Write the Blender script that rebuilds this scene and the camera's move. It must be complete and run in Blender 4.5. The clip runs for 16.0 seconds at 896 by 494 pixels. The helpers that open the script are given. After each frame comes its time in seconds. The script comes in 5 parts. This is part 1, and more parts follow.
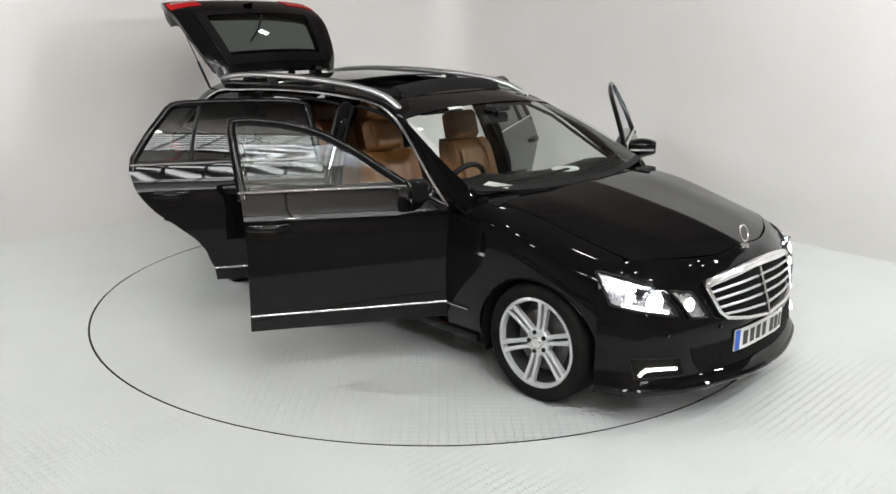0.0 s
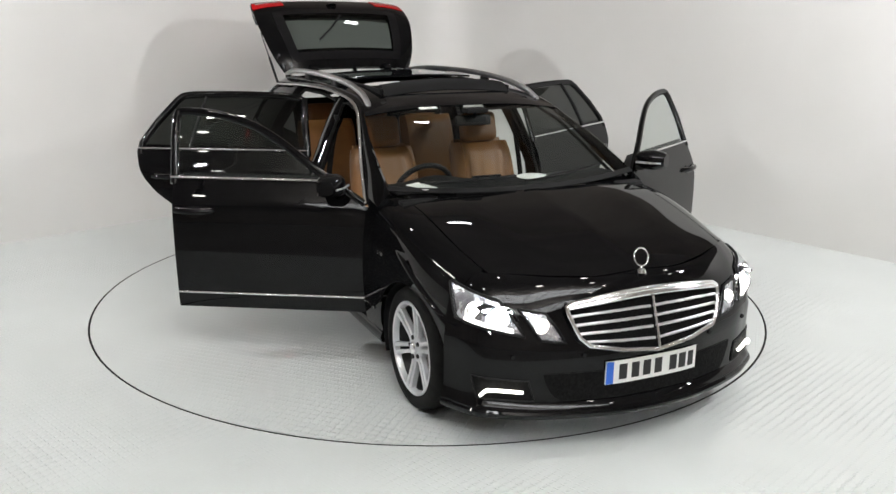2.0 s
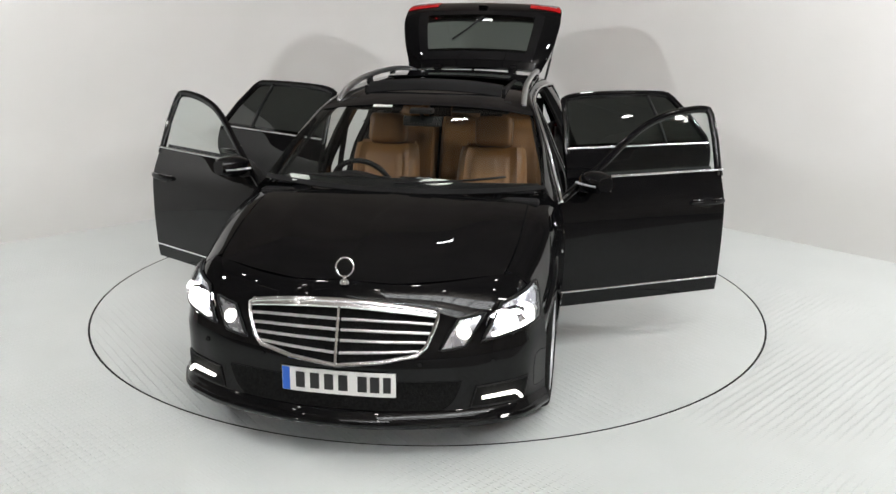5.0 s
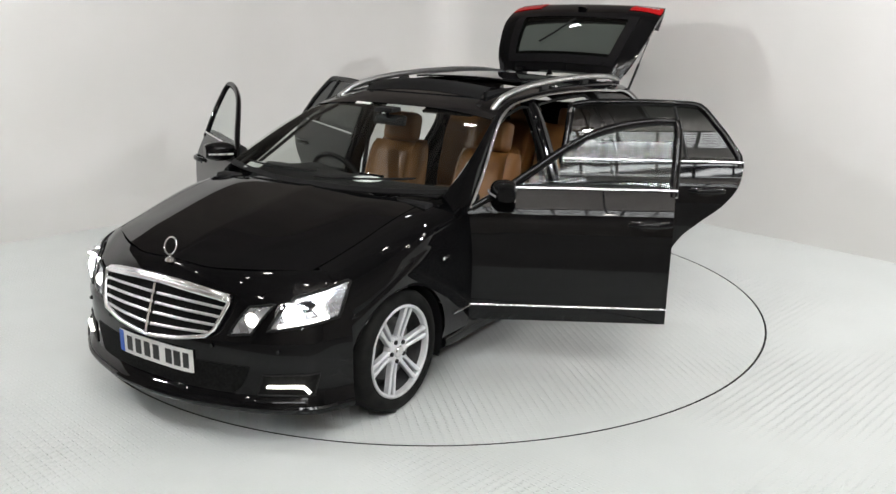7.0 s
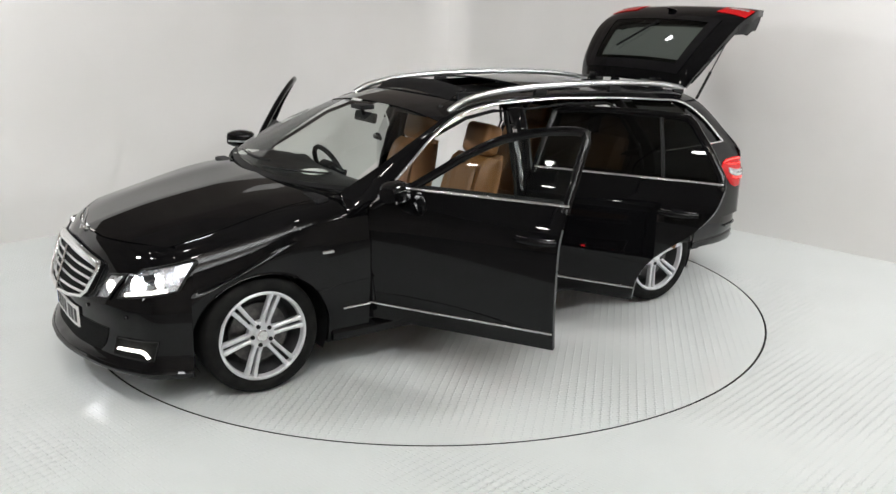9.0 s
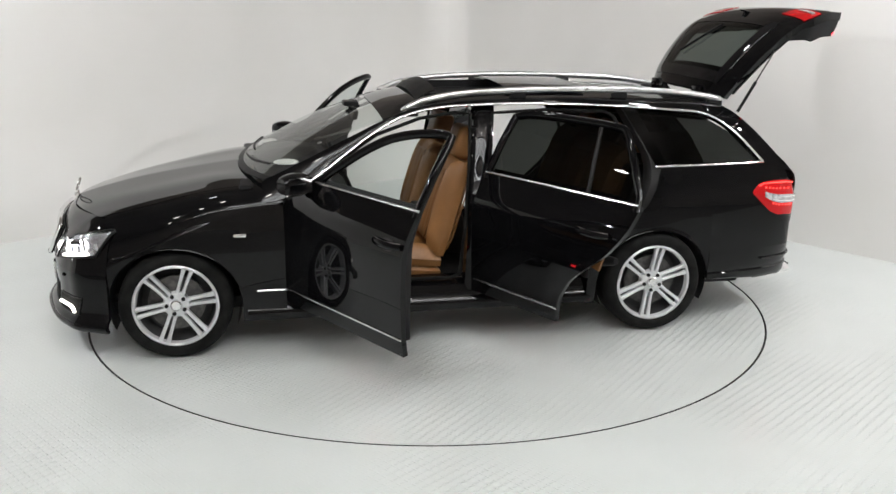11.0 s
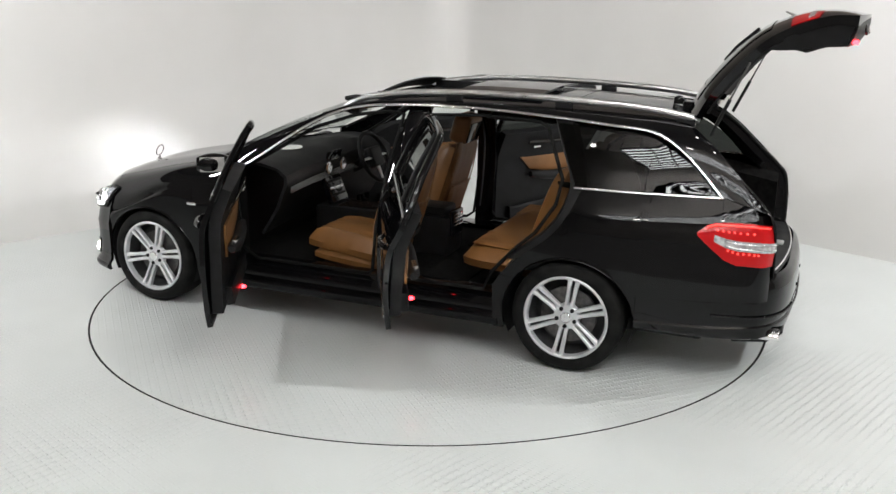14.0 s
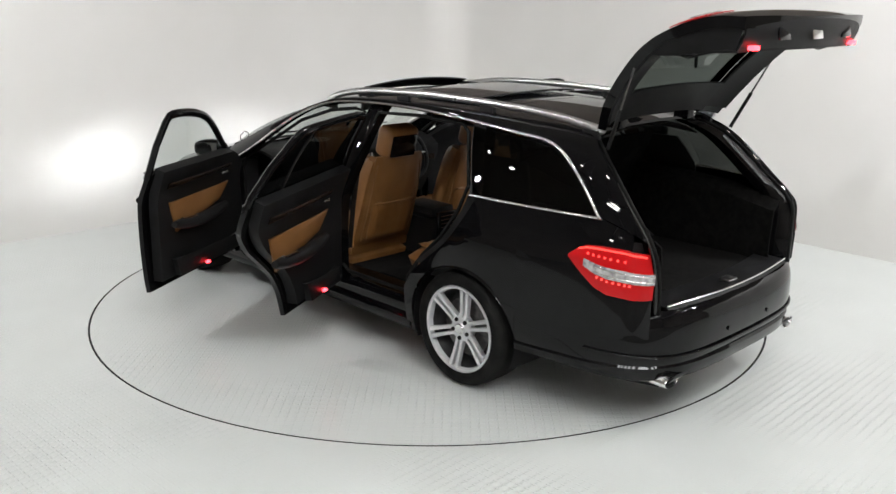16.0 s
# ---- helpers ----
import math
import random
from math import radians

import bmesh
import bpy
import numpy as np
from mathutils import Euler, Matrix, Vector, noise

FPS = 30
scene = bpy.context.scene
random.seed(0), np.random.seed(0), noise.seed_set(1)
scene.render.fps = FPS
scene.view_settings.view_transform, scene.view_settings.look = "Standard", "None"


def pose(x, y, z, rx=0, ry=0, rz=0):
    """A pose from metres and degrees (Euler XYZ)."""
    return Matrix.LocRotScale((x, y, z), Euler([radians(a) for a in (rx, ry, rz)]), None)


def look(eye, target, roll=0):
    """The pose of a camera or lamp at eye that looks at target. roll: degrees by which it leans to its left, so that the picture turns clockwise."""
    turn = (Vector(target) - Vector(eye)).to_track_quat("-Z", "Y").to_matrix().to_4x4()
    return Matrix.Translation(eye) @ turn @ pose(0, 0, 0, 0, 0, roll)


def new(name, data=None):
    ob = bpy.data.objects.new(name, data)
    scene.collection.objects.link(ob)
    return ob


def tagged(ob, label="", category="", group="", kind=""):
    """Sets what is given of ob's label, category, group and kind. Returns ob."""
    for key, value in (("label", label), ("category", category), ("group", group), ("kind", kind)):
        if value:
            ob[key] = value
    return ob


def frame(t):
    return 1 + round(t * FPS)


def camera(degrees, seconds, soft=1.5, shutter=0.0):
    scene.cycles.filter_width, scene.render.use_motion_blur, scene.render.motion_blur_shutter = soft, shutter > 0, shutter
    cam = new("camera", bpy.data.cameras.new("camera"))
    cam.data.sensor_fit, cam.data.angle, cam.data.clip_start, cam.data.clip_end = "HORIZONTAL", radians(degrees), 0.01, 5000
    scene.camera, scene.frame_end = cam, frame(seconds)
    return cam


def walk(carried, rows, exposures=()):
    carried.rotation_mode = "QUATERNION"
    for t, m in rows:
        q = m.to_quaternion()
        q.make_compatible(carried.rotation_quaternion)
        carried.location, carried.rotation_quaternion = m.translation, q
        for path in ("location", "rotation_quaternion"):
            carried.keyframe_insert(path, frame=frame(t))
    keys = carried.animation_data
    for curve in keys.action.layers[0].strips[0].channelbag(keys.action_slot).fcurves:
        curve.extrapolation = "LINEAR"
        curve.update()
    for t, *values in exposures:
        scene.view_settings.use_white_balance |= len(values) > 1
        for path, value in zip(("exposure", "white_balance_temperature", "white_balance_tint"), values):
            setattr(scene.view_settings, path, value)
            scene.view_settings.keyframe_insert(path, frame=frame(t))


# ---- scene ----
# ---- camera: on a stand, it does not move ----
cam = camera(53.33, 16.0)
stand = pose(0, -6.023, 2.009, 90 - 15.52, 0, -1.174) @ pose(0, 0, 0, 0, 0, 0.666)
walk(cam, [(0.0, stand), (16.0, stand)])

# heading of the car on its turntable, degrees
HEADING = [(0.0, -45.6), (0.5, -48.85), (1.0, -54.0), (1.5, -59.5), (2.0, -65.5), (2.5, -71.2), (3.0, -77.3), (3.5, -82.95),
           (4.0, -89.05), (4.5, -94.9), (5.0, -100.75), (5.5, -106.6), (6.0, -112.4), (6.5, -118.3), (7.0, -124.25), (7.5, -129.9),
           (8.0, -135.75), (8.5, -141.2), (9.0, -147.05), (9.5, -152.8), (10.0, -158.4), (10.5, -164.0), (11.0, -169.6),
           (11.5, -175.4), (12.0, -181.2), (12.5, -186.7), (13.0, -192.5), (13.5, -197.95), (14.0, -203.6), (14.5, -209.15),
           (15.0, -215.0), (15.5, -220.65), (16.0, -226.45)]
OX, OY = 0.198, 0.046          # the car's middle, from the turntable's axis
RADIUS = 2.265                 # turntable


# ---- light ----
world = bpy.data.worlds.new("hall")
world.use_nodes = True
world.node_tree.nodes["Background"].inputs["Color"].default_value = (0.05, 0.046, 0.042, 1)
world.node_tree.nodes["Background"].inputs["Strength"].default_value = 0.3
scene.world = world
scene.view_settings.exposure = 0.02


def area_lamp(name, at, target, sx, sy, watts, colour=(1, 1, 1)):
    data = bpy.data.lights.new(name, "AREA")
    data.shape, data.size, data.size_y, data.energy, data.color = "RECTANGLE", sx, sy, watts, colour
    ob = new(name, data)
    ob.matrix_world = look(at, target)
    return ob


# ---- materials ----
def mat(name, colour, rough=0.5, metal=0.0, **more):
    m = bpy.data.materials.new(name)
    m.use_nodes = True
    b = m.node_tree.nodes["Principled BSDF"]
    b.inputs["Base Color"].default_value = (*colour, 1)
    b.inputs["Roughness"].default_value = rough
    b.inputs["Metallic"].default_value = metal
    for k, v in more.items():
        b.inputs[k.replace("_", " ")].default_value = v
    return m


def nodes_of(m):
    return m.node_tree.nodes, m.node_tree.links, m.node_tree.nodes["Principled BSDF"]


def vary(m, scale, c1, c2, detail=4.0, lo=0.35, hi=0.65, bump=0.0, bump_scale=200.0, rough=None, dist=0.002):
    """Two-scale variation: a slow noise between two colours, a fine bump, an uneven gloss."""
    n, l, b = nodes_of(m)
    co = n.new("ShaderNodeTexCoord")
    nz = n.new("ShaderNodeTexNoise")
    nz.inputs["Scale"].default_value, nz.inputs["Detail"].default_value = scale, detail
    l.new(co.outputs["Object"], nz.inputs["Vector"])
    r = n.new("ShaderNodeValToRGB")
    r.color_ramp.elements[0].position, r.color_ramp.elements[1].position = lo, hi
    r.color_ramp.elements[0].color, r.color_ramp.elements[1].color = (*c1, 1), (*c2, 1)
    l.new(nz.outputs["Fac"], r.inputs["Fac"])
    l.new(r.outputs["Color"], b.inputs["Base Color"])
    if rough:
        mr = n.new("ShaderNodeMapRange")
        mr.inputs["To Min"].default_value, mr.inputs["To Max"].default_value = rough
        l.new(nz.outputs["Fac"], mr.inputs["Value"])
        l.new(mr.outputs["Result"], b.inputs["Roughness"])
    if bump:
        nb = n.new("ShaderNodeTexNoise")
        nb.inputs["Scale"].default_value, nb.inputs["Detail"].default_value = bump_scale, 3.0
        l.new(co.outputs["Object"], nb.inputs["Vector"])
        bp = n.new("ShaderNodeBump")
        bp.inputs["Strength"].default_value, bp.inputs["Distance"].default_value = bump, dist
        l.new(nb.outputs["Fac"], bp.inputs["Height"])
        l.new(bp.outputs["Normal"], b.inputs["Normal"])
    return m


def glow(name, colour, strength):
    m = mat(name, (0.8, 0.8, 0.8), 0.3)
    b = m.node_tree.nodes["Principled BSDF"]
    b.inputs["Emission Color"].default_value = (*colour, 1)
    b.inputs["Emission Strength"].default_value = strength
    return m


def tread_plate(name, base, dark, rough):
    """Painted checker plate: lozenges in two crossed directions, worn flat in patches, with scuffs."""
    m = mat(name, base, rough, Coat_Weight=0.35, Coat_Roughness=0.16)
    n, l, b = nodes_of(m)
    co = n.new("ShaderNodeTexCoord")
    bumps = []
    for ang, shift in ((45, 0.0), (-45, 0.5)):
        mp = n.new("ShaderNodeMapping")
        mp.inputs["Rotation"].default_value[2] = radians(ang)
        l.new(co.outputs["Object"], mp.inputs["Vector"])
        sep = n.new("ShaderNodeSeparateXYZ")
        l.new(mp.outputs["Vector"], sep.inputs["Vector"])
        terms = []
        for axis, freq, half, off in (("X", 22.0, 0.40, shift), ("Y", 22.0, 0.14, 0.0)):
            k = n.new("ShaderNodeMath"); k.operation = "MULTIPLY_ADD"
            k.inputs[1].default_value, k.inputs[2].default_value = freq, off + 100.0
            l.new(sep.outputs[axis], k.inputs[0])
            fr = n.new("ShaderNodeMath"); fr.operation = "FRACT"
            l.new(k.outputs[0], fr.inputs[0])
            sb = n.new("ShaderNodeMath"); sb.operation = "SUBTRACT"; sb.inputs[1].default_value = 0.5
            l.new(fr.outputs[0], sb.inputs[0])
            dv = n.new("ShaderNodeMath"); dv.operation = "DIVIDE"; dv.inputs[1].default_value = half
            l.new(sb.outputs[0], dv.inputs[0])
            sq = n.new("ShaderNodeMath"); sq.operation = "POWER"; sq.inputs[1].default_value = 2.0
            ab = n.new("ShaderNodeMath"); ab.operation = "ABSOLUTE"
            l.new(dv.outputs[0], ab.inputs[0]); l.new(ab.outputs[0], sq.inputs[0])
            terms.append(sq)
        ad = n.new("ShaderNodeMath"); ad.operation = "ADD"
        l.new(terms[0].outputs[0], ad.inputs[0]); l.new(terms[1].outputs[0], ad.inputs[1])
        inv = n.new("ShaderNodeMath"); inv.operation = "SUBTRACT"; inv.use_clamp = True; inv.inputs[0].default_value = 1.0
        l.new(ad.outputs[0], inv.inputs[1])
        bumps.append(inv)
    mx = n.new("ShaderNodeMath"); mx.operation = "MAXIMUM"
    l.new(bumps[0].outputs[0], mx.inputs[0]); l.new(bumps[1].outputs[0], mx.inputs[1])
    wear = n.new("ShaderNodeTexNoise")
    wear.inputs["Scale"].default_value, wear.inputs["Detail"].default_value = 0.7, 2.0
    l.new(co.outputs["Object"], wear.inputs["Vector"])
    wr = n.new("ShaderNodeMapRange")
    wr.inputs["From Min"].default_value, wr.inputs["From Max"].default_value = 0.40, 0.62
    wr.inputs["To Min"].default_value, wr.inputs["To Max"].default_value = 0.10, 1.0
    l.new(wear.outputs["Fac"], wr.inputs["Value"])
    bp = n.new("ShaderNodeBump")
    bp.inputs["Distance"].default_value = 0.0048
    l.new(wr.outputs["Result"], bp.inputs["Strength"])
    l.new(mx.outputs[0], bp.inputs["Height"])
    l.new(bp.outputs["Normal"], b.inputs["Normal"])
    dirt = n.new("ShaderNodeTexNoise")
    dirt.inputs["Scale"].default_value, dirt.inputs["Detail"].default_value = 2.2, 6.0
    l.new(co.outputs["Object"], dirt.inputs["Vector"])
    r = n.new("ShaderNodeValToRGB")
    r.color_ramp.elements[0].position, r.color_ramp.elements[1].position = 0.25, 0.75
    r.color_ramp.elements[0].color, r.color_ramp.elements[1].color = (*dark, 1), (*base, 1)
    l.new(dirt.outputs["Fac"], r.inputs["Fac"])
    l.new(r.outputs["Color"], b.inputs["Base Color"])
    mr = n.new("ShaderNodeMapRange")
    mr.inputs["To Min"].default_value, mr.inputs["To Max"].default_value = rough - 0.03, rough + 0.04
    l.new(dirt.outputs["Fac"], mr.inputs["Value"])
    l.new(mr.outputs["Result"], b.inputs["Roughness"])
    return m


M_FLOOR = tread_plate("painted_tread_plate", (0.61, 0.635, 0.625), (0.57, 0.595, 0.585), 0.33)
M_WALL = vary(mat("white_wall_paint", (0.74, 0.73, 0.71), 0.6), 0.6, (0.72, 0.71, 0.69), (0.77, 0.76, 0.745), bump=0.06, bump_scale=60)
M_DARK = vary(mat("brown_hall_cladding", (0.40, 0.36, 0.33), 0.85), 0.8, (0.35, 0.315, 0.285), (0.45, 0.405, 0.37))
M_CEILING = vary(mat("pale_hall_ceiling", (0.45, 0.41, 0.38), 0.8), 0.7, (0.40, 0.365, 0.34), (0.50, 0.46, 0.43))
M_GAP = mat("gap_shade_black", (0.008, 0.008, 0.008), 0.9)
M_HALL_FLOOR = vary(mat("unseen_hall_floor", (0.16, 0.15, 0.14), 0.7), 0.9, (0.13, 0.122, 0.115), (0.19, 0.18, 0.168), bump=0.2, bump_scale=40)
M_STEEL = vary(mat("painted_steel_grid", (0.1, 0.1, 0.1), 0.5), 5, (0.08, 0.08, 0.08), (0.14, 0.14, 0.14))
M_PANEL = glow("ceiling_light_panel", (0.975, 0.995, 1.0), 24.0)
M_SPOT = glow("spot_lens", (1.0, 0.96, 0.9), 90.0)


# ---- mesh helpers ----
def mesh_of(name, bm, material, smooth=True):
    bmesh.ops.recalc_face_normals(bm, faces=bm.faces)
    me = bpy.data.meshes.new(name)
    bm.to_mesh(me)
    bm.free()
    me.materials.append(material)
    if smooth:
        for p in me.polygons:
            p.use_smooth = True
        me.set_sharp_from_angle(angle=radians(38))
    return me


def part(name, bm, material, parent=None, label="", smooth=True):
    ob = new(name, mesh_of(name, bm, material, smooth))
    if parent:
        ob.parent = parent
    if label:
        ob["label"] = label
    return ob


def add_box(bm, x0, x1, y0, y1, z0, z1, bevel=0.0, seg=2, m=None):
    mm = Matrix.Translation(((x0 + x1) / 2, (y0 + y1) / 2, (z0 + z1) / 2)) @ Matrix.Diagonal((abs(x1 - x0), abs(y1 - y0), abs(z1 - z0), 1))
    vs = bmesh.ops.create_cube(bm, size=1, matrix=mm)["verts"]
    if bevel:
        es = list({e for v in vs for e in v.link_edges})
        r = bmesh.ops.bevel(bm, geom=es, offset=bevel, segments=seg, affect="EDGES", profile=0.6)
        vs = list({v for f in r["faces"] for v in f.verts} | {v for v in vs if v.is_valid})
    if m is not None:
        bmesh.ops.transform(bm, matrix=m, verts=vs)
    return vs


def box(x0, x1, y0, y1, z0, z1, bevel=0.0, seg=2, m=None):
    bm = bmesh.new()
    add_box(bm, x0, x1, y0, y1, z0, z1, bevel, seg, m)
    return bm


def add_grid(bm, pts, close_u=False, close_v=False):
    """A sheet through a table of points, row by row."""
    vs = [[bm.verts.new(p) for p in row] for row in pts]
    nu, nv = len(vs), len(vs[0])
    for i in range(nu - (0 if close_u else 1)):
        for j in range(nv - (0 if close_v else 1)):
            q = [vs[i][j], vs[(i + 1) % nu][j], vs[(i + 1) % nu][(j + 1) % nv], vs[i][(j + 1) % nv]]
            try:
                bm.faces.new(q)
            except ValueError:
                pass
    return vs


def grid(pts, thick=0.0, close_u=False, close_v=False):
    bm = bmesh.new()
    add_grid(bm, pts, close_u, close_v)
    bmesh.ops.remove_doubles(bm, verts=bm.verts, dist=1e-5)
    if thick:
        bmesh.ops.recalc_face_normals(bm, faces=bm.faces)
        bmesh.ops.solidify(bm, geom=list(bm.faces), thickness=thick)
    return bm


def curve_pts(keys, n):
    """n points on a smooth curve (Catmull-Rom) through the keys."""
    k = [Vector(p) for p in keys]
    k = [2 * k[0] - k[1]] + k + [2 * k[-1] - k[-2]]
    out = []
    for i in range(n):
        s = i / (n - 1) * (len(k) - 3)
        a = min(int(s), len(k) - 4)
        t = s - a
        p0, p1, p2, p3 = k[a:a + 4]
        out.append(0.5 * (2 * p1 + (p2 - p0) * t + (2 * p0 - 5 * p1 + 4 * p2 - p3) * t * t + (3 * p1 - p0 - 3 * p2 + p3) * t ** 3))
    return out


def add_tube(bm, path, r, seg=8, flat=1.0, up=(0, 0, 1), closed=False, caps=True):
    """A round or oval bar along a path."""
    rings = []
    seg = max(seg, 11)
    path = [Vector(p) for p in path]
    n = len(path)
    for i, p in enumerate(path):
        a = path[(i - 1) % n] if (closed or i > 0) else p
        b = path[(i + 1) % n] if (closed or i < n - 1) else p
        d = (b - a).normalized()
        s = d.cross(Vector(up))
        s = s.normalized() if s.length > 1e-4 else d.orthogonal().normalized()
        w = s.cross(d).normalized()
        rr = r[i] if isinstance(r, (list, tuple)) else r
        rings.append([p + rr * (math.cos(t) * s + flat * math.sin(t) * w) for t in (2 * math.pi * j / seg for j in range(seg))])
    vs = add_grid(bm, rings, closed, True)
    if caps and not closed:
        bm.faces.new(vs[0][::-1])
        bm.faces.new(vs[-1])


def tube(path, r, seg=8, flat=1.0, up=(0, 0, 1), closed=False):
    bm = bmesh.new()
    add_tube(bm, path, r, seg, flat, up, closed)
    return bm


def add_lathe(bm, prof, centre, axis_sign=1, seg=48, a0=0.0, a1=390.0):
    """A profile of (radius, y) spun round the y axis at centre."""
    full = abs(a1 - a0) >= 359.9
    rows = []
    cnt = seg if full else seg + 1
    for i in range(cnt):
        t = radians(a0 + (a1 - a0) * i / seg)
        rows.append([(centre[0] + r * math.cos(t), centre[1] + axis_sign * y, centre[2] + r * math.sin(t)) for r, y in prof])
    add_grid(bm, rows, close_u=full)


def interp(keys, x):
    if x <= keys[0][0]:
        return keys[0][1]
    for (a, va), (b, vb) in zip(keys, keys[1:]):
        if x <= b:
            t = (x - a) / (b - a)
            return va + (vb - va) * t
    return keys[-1][1]


def smooth_interp(keys, x):
    """Monotone-ish cubic through sorted (x, value) keys."""
    n = len(keys)
    if x <= keys[0][0]:
        return keys[0][1]
    if x >= keys[-1][0]:
        return keys[-1][1]
    sl = [(keys[i + 1][1] - keys[i][1]) / (keys[i + 1][0] - keys[i][0]) for i in range(n - 1)]
    def tan(i):
        if i == 0:
            return sl[0]
        if i == n - 1:
            return sl[-1]
        return 0.0 if sl[i - 1] * sl[i] <= 0 else 2 * sl[i - 1] * sl[i] / (sl[i - 1] + sl[i])
    for i in range(n - 1):
        if x <= keys[i + 1][0]:
            h = keys[i + 1][0] - keys[i][0]
            t = (x - keys[i][0]) / h
            return ((2 * t ** 3 - 3 * t * t + 1) * keys[i][1] + (t ** 3 - 2 * t * t + t) * h * tan(i)
                    + (3 * t * t - 2 * t ** 3) * keys[i + 1][1] + (t ** 3 - t * t) * h * tan(i + 1))


# ---- the hall ----
CORNER = Vector((0.2, 4.68, 0))
DIR_L = Vector((-1.08, -0.99, 0)).normalized()
DIR_R = Vector((0.99, -1.08, 0)).normalized()
WALL_H = 2.25


def build_hall():
    # floor: a sheet with a round hole for the turntable
    bm = bmesh.new()
    seg = 128
    inner = [(RADIUS * math.cos(2 * math.pi * i / seg), RADIUS * math.sin(2 * math.pi * i / seg), 0) for i in range(seg)]
    mid = [(x * 1.4, y * 1.4, 0) for x, y, _ in inner]
    outer = [(x * 6, max(y * 6, -3.5), 0) for x, y, _ in inner]
    low = [(x, y, -0.06) for x, y, _ in inner]
    add_grid(bm, [inner, mid, outer, [(x, y, -0.085) for x, y, _ in outer]], close_v=True)
    tagged(part("floor", bm, M_FLOOR, smooth=False), "white painted tread plate floor with worn patches", "floor", kind="structure")
    # unseen grey floor, added so the doors reflect less brightness from the near side
    tagged(part("floor_hall", box(-9.5, 9.5, -13.0, 7.5, -0.30, -0.08), M_HALL_FLOOR, smooth=False), "unseen dull grey floor added beyond the white plate to darken reflections", "floor", kind="structure")
    # gap sides and bottom coloured near black to stand for the shade inside
    bm = bmesh.new()
    add_grid(bm, [low, [(x, y, -0.002) for x, y, _ in inner]], close_v=True)
    add_grid(bm, [[(x * 1.01, y * 1.01, -0.055) for x, y, _ in inner], [(x * 0.9, y * 0.9, -0.055) for x, y, _ in inner]], close_v=True)
    tagged(part("trim", bm, M_GAP, smooth=False), "near-black lining painted as the shade in the gap round the turntable", "trim", kind="structure")
    # two walls that meet in a rounded corner
    for name, d, other in (("wall_left", DIR_L, DIR_R), ("wall_right", DIR_R, DIR_L)):
        nrm = -other
        r = 0.45
        rows = []
        path = []
        c = CORNER + (d + other) * r
        for i in range(7):
            a = radians(45 * (1 - i / 6))
            path.append((c - other * r * math.cos(a) - d * r * math.sin(a), (other * math.cos(a) + d * math.sin(a))))
        path.append((CORNER + d * 9.0, other))
        for p, inn in path:
            col = [p + Vector((0, 0, z)) for z in (0, 0.02, 0.8, 1.6, WALL_H)]
            col += [p - inn * 0.12 + Vector((0, 0, z)) for z in (WALL_H, 0)]
            rows.append(col)
        bm = bmesh.new()
        add_grid(bm, rows)
        tagged(part(name, bm, M_WALL), "plain white painted studio wall", "wall", kind="structure")
    # the dark hall round the white corner
    bm = box(-9.5, 9.5, -13.0, 7.5, -0.2, 8.0)
    for f in bm.faces:
        f.normal_flip()
    bmesh.ops.delete(bm, geom=[f for f in bm.faces if f.calc_center_median().z > 7.9 or f.calc_center_median().z < -0.1], context="FACES")
    tagged(part("wall_hall", bm, M_DARK, smooth=False), "brown cladding of the surrounding hall", "wall", kind="structure")
    tagged(part("ceiling", box(-9.5, 9.5, -13.0, 7.5, 8.0, 8.1), M_CEILING, smooth=False), "pale brown hall ceiling", "ceiling", kind="structure")


def light_grid(x0, x1, y0, y1, z, nx, ny, gx, gy):
    """A hung frame of long narrow light panels."""
    thing = tagged(new("ceiling_light"), "hung ceiling light, a grid of white panels", "ceiling light", group="ceiling lights")
    bm = bmesh.new()
    sx, sy = (x1 - x0) / nx, (y1 - y0) / ny
    for i in range(nx + 1):
        add_box(bm, x0 + i * sx - gx / 2, x0 + i * sx + gx / 2, y0, y1, z - 0.03, z + 0.05)
    for j in range(ny + 1):
        add_box(bm, x0, x1, y0 + j * sy - gy / 2, y0 + j * sy + gy / 2, z - 0.028, z + 0.048)
    for hx in (x0, x1):
        for hy in (y0, y1):
            add_box(bm, hx - 0.01, hx + 0.01, hy - 0.01, hy + 0.01, z, 8.0)
    part("frame", bm, M_STEEL, thing, smooth=False)
    me = None
    for i in range(nx):
        for j in range(ny):
            if me is None:
                me = mesh_of("panel", box(-sx / 2 + gx / 2, sx / 2 - gx / 2, -sy / 2 + gy / 2, sy / 2 - gy / 2, -0.01, 0.01), M_PANEL, False)
            p = new("panel", me)
            p.parent = thing
            p.location = (x0 + (i + 0.5) * sx, y0 + (j + 0.5) * sy, z + 0.012)


def spot(x, y, z):
    thing = tagged(new("spotlight"), "small bright round ceiling spotlight", "spotlight", group="ceiling spotlights")
    bm = bmesh.new()
    bmesh.ops.create_cone(bm, cap_ends=True, segments=20, radius1=0.09, radius2=0.07, depth=0.12, matrix=pose(x, y, z + 0.06))
    add_box(bm, x - 0.012, x + 0.012, y - 0.012, y + 0.012, z + 0.1, 8.0)
    part("housing", bm, M_STEEL, thing)
    bm = bmesh.new()
    bmesh.ops.create_cone(bm, cap_ends=True, segments=20, radius1=0.075, radius2=0.075, depth=0.01, matrix=pose(x, y, z - 0.006))
    part("lens", bm, M_SPOT, thing)


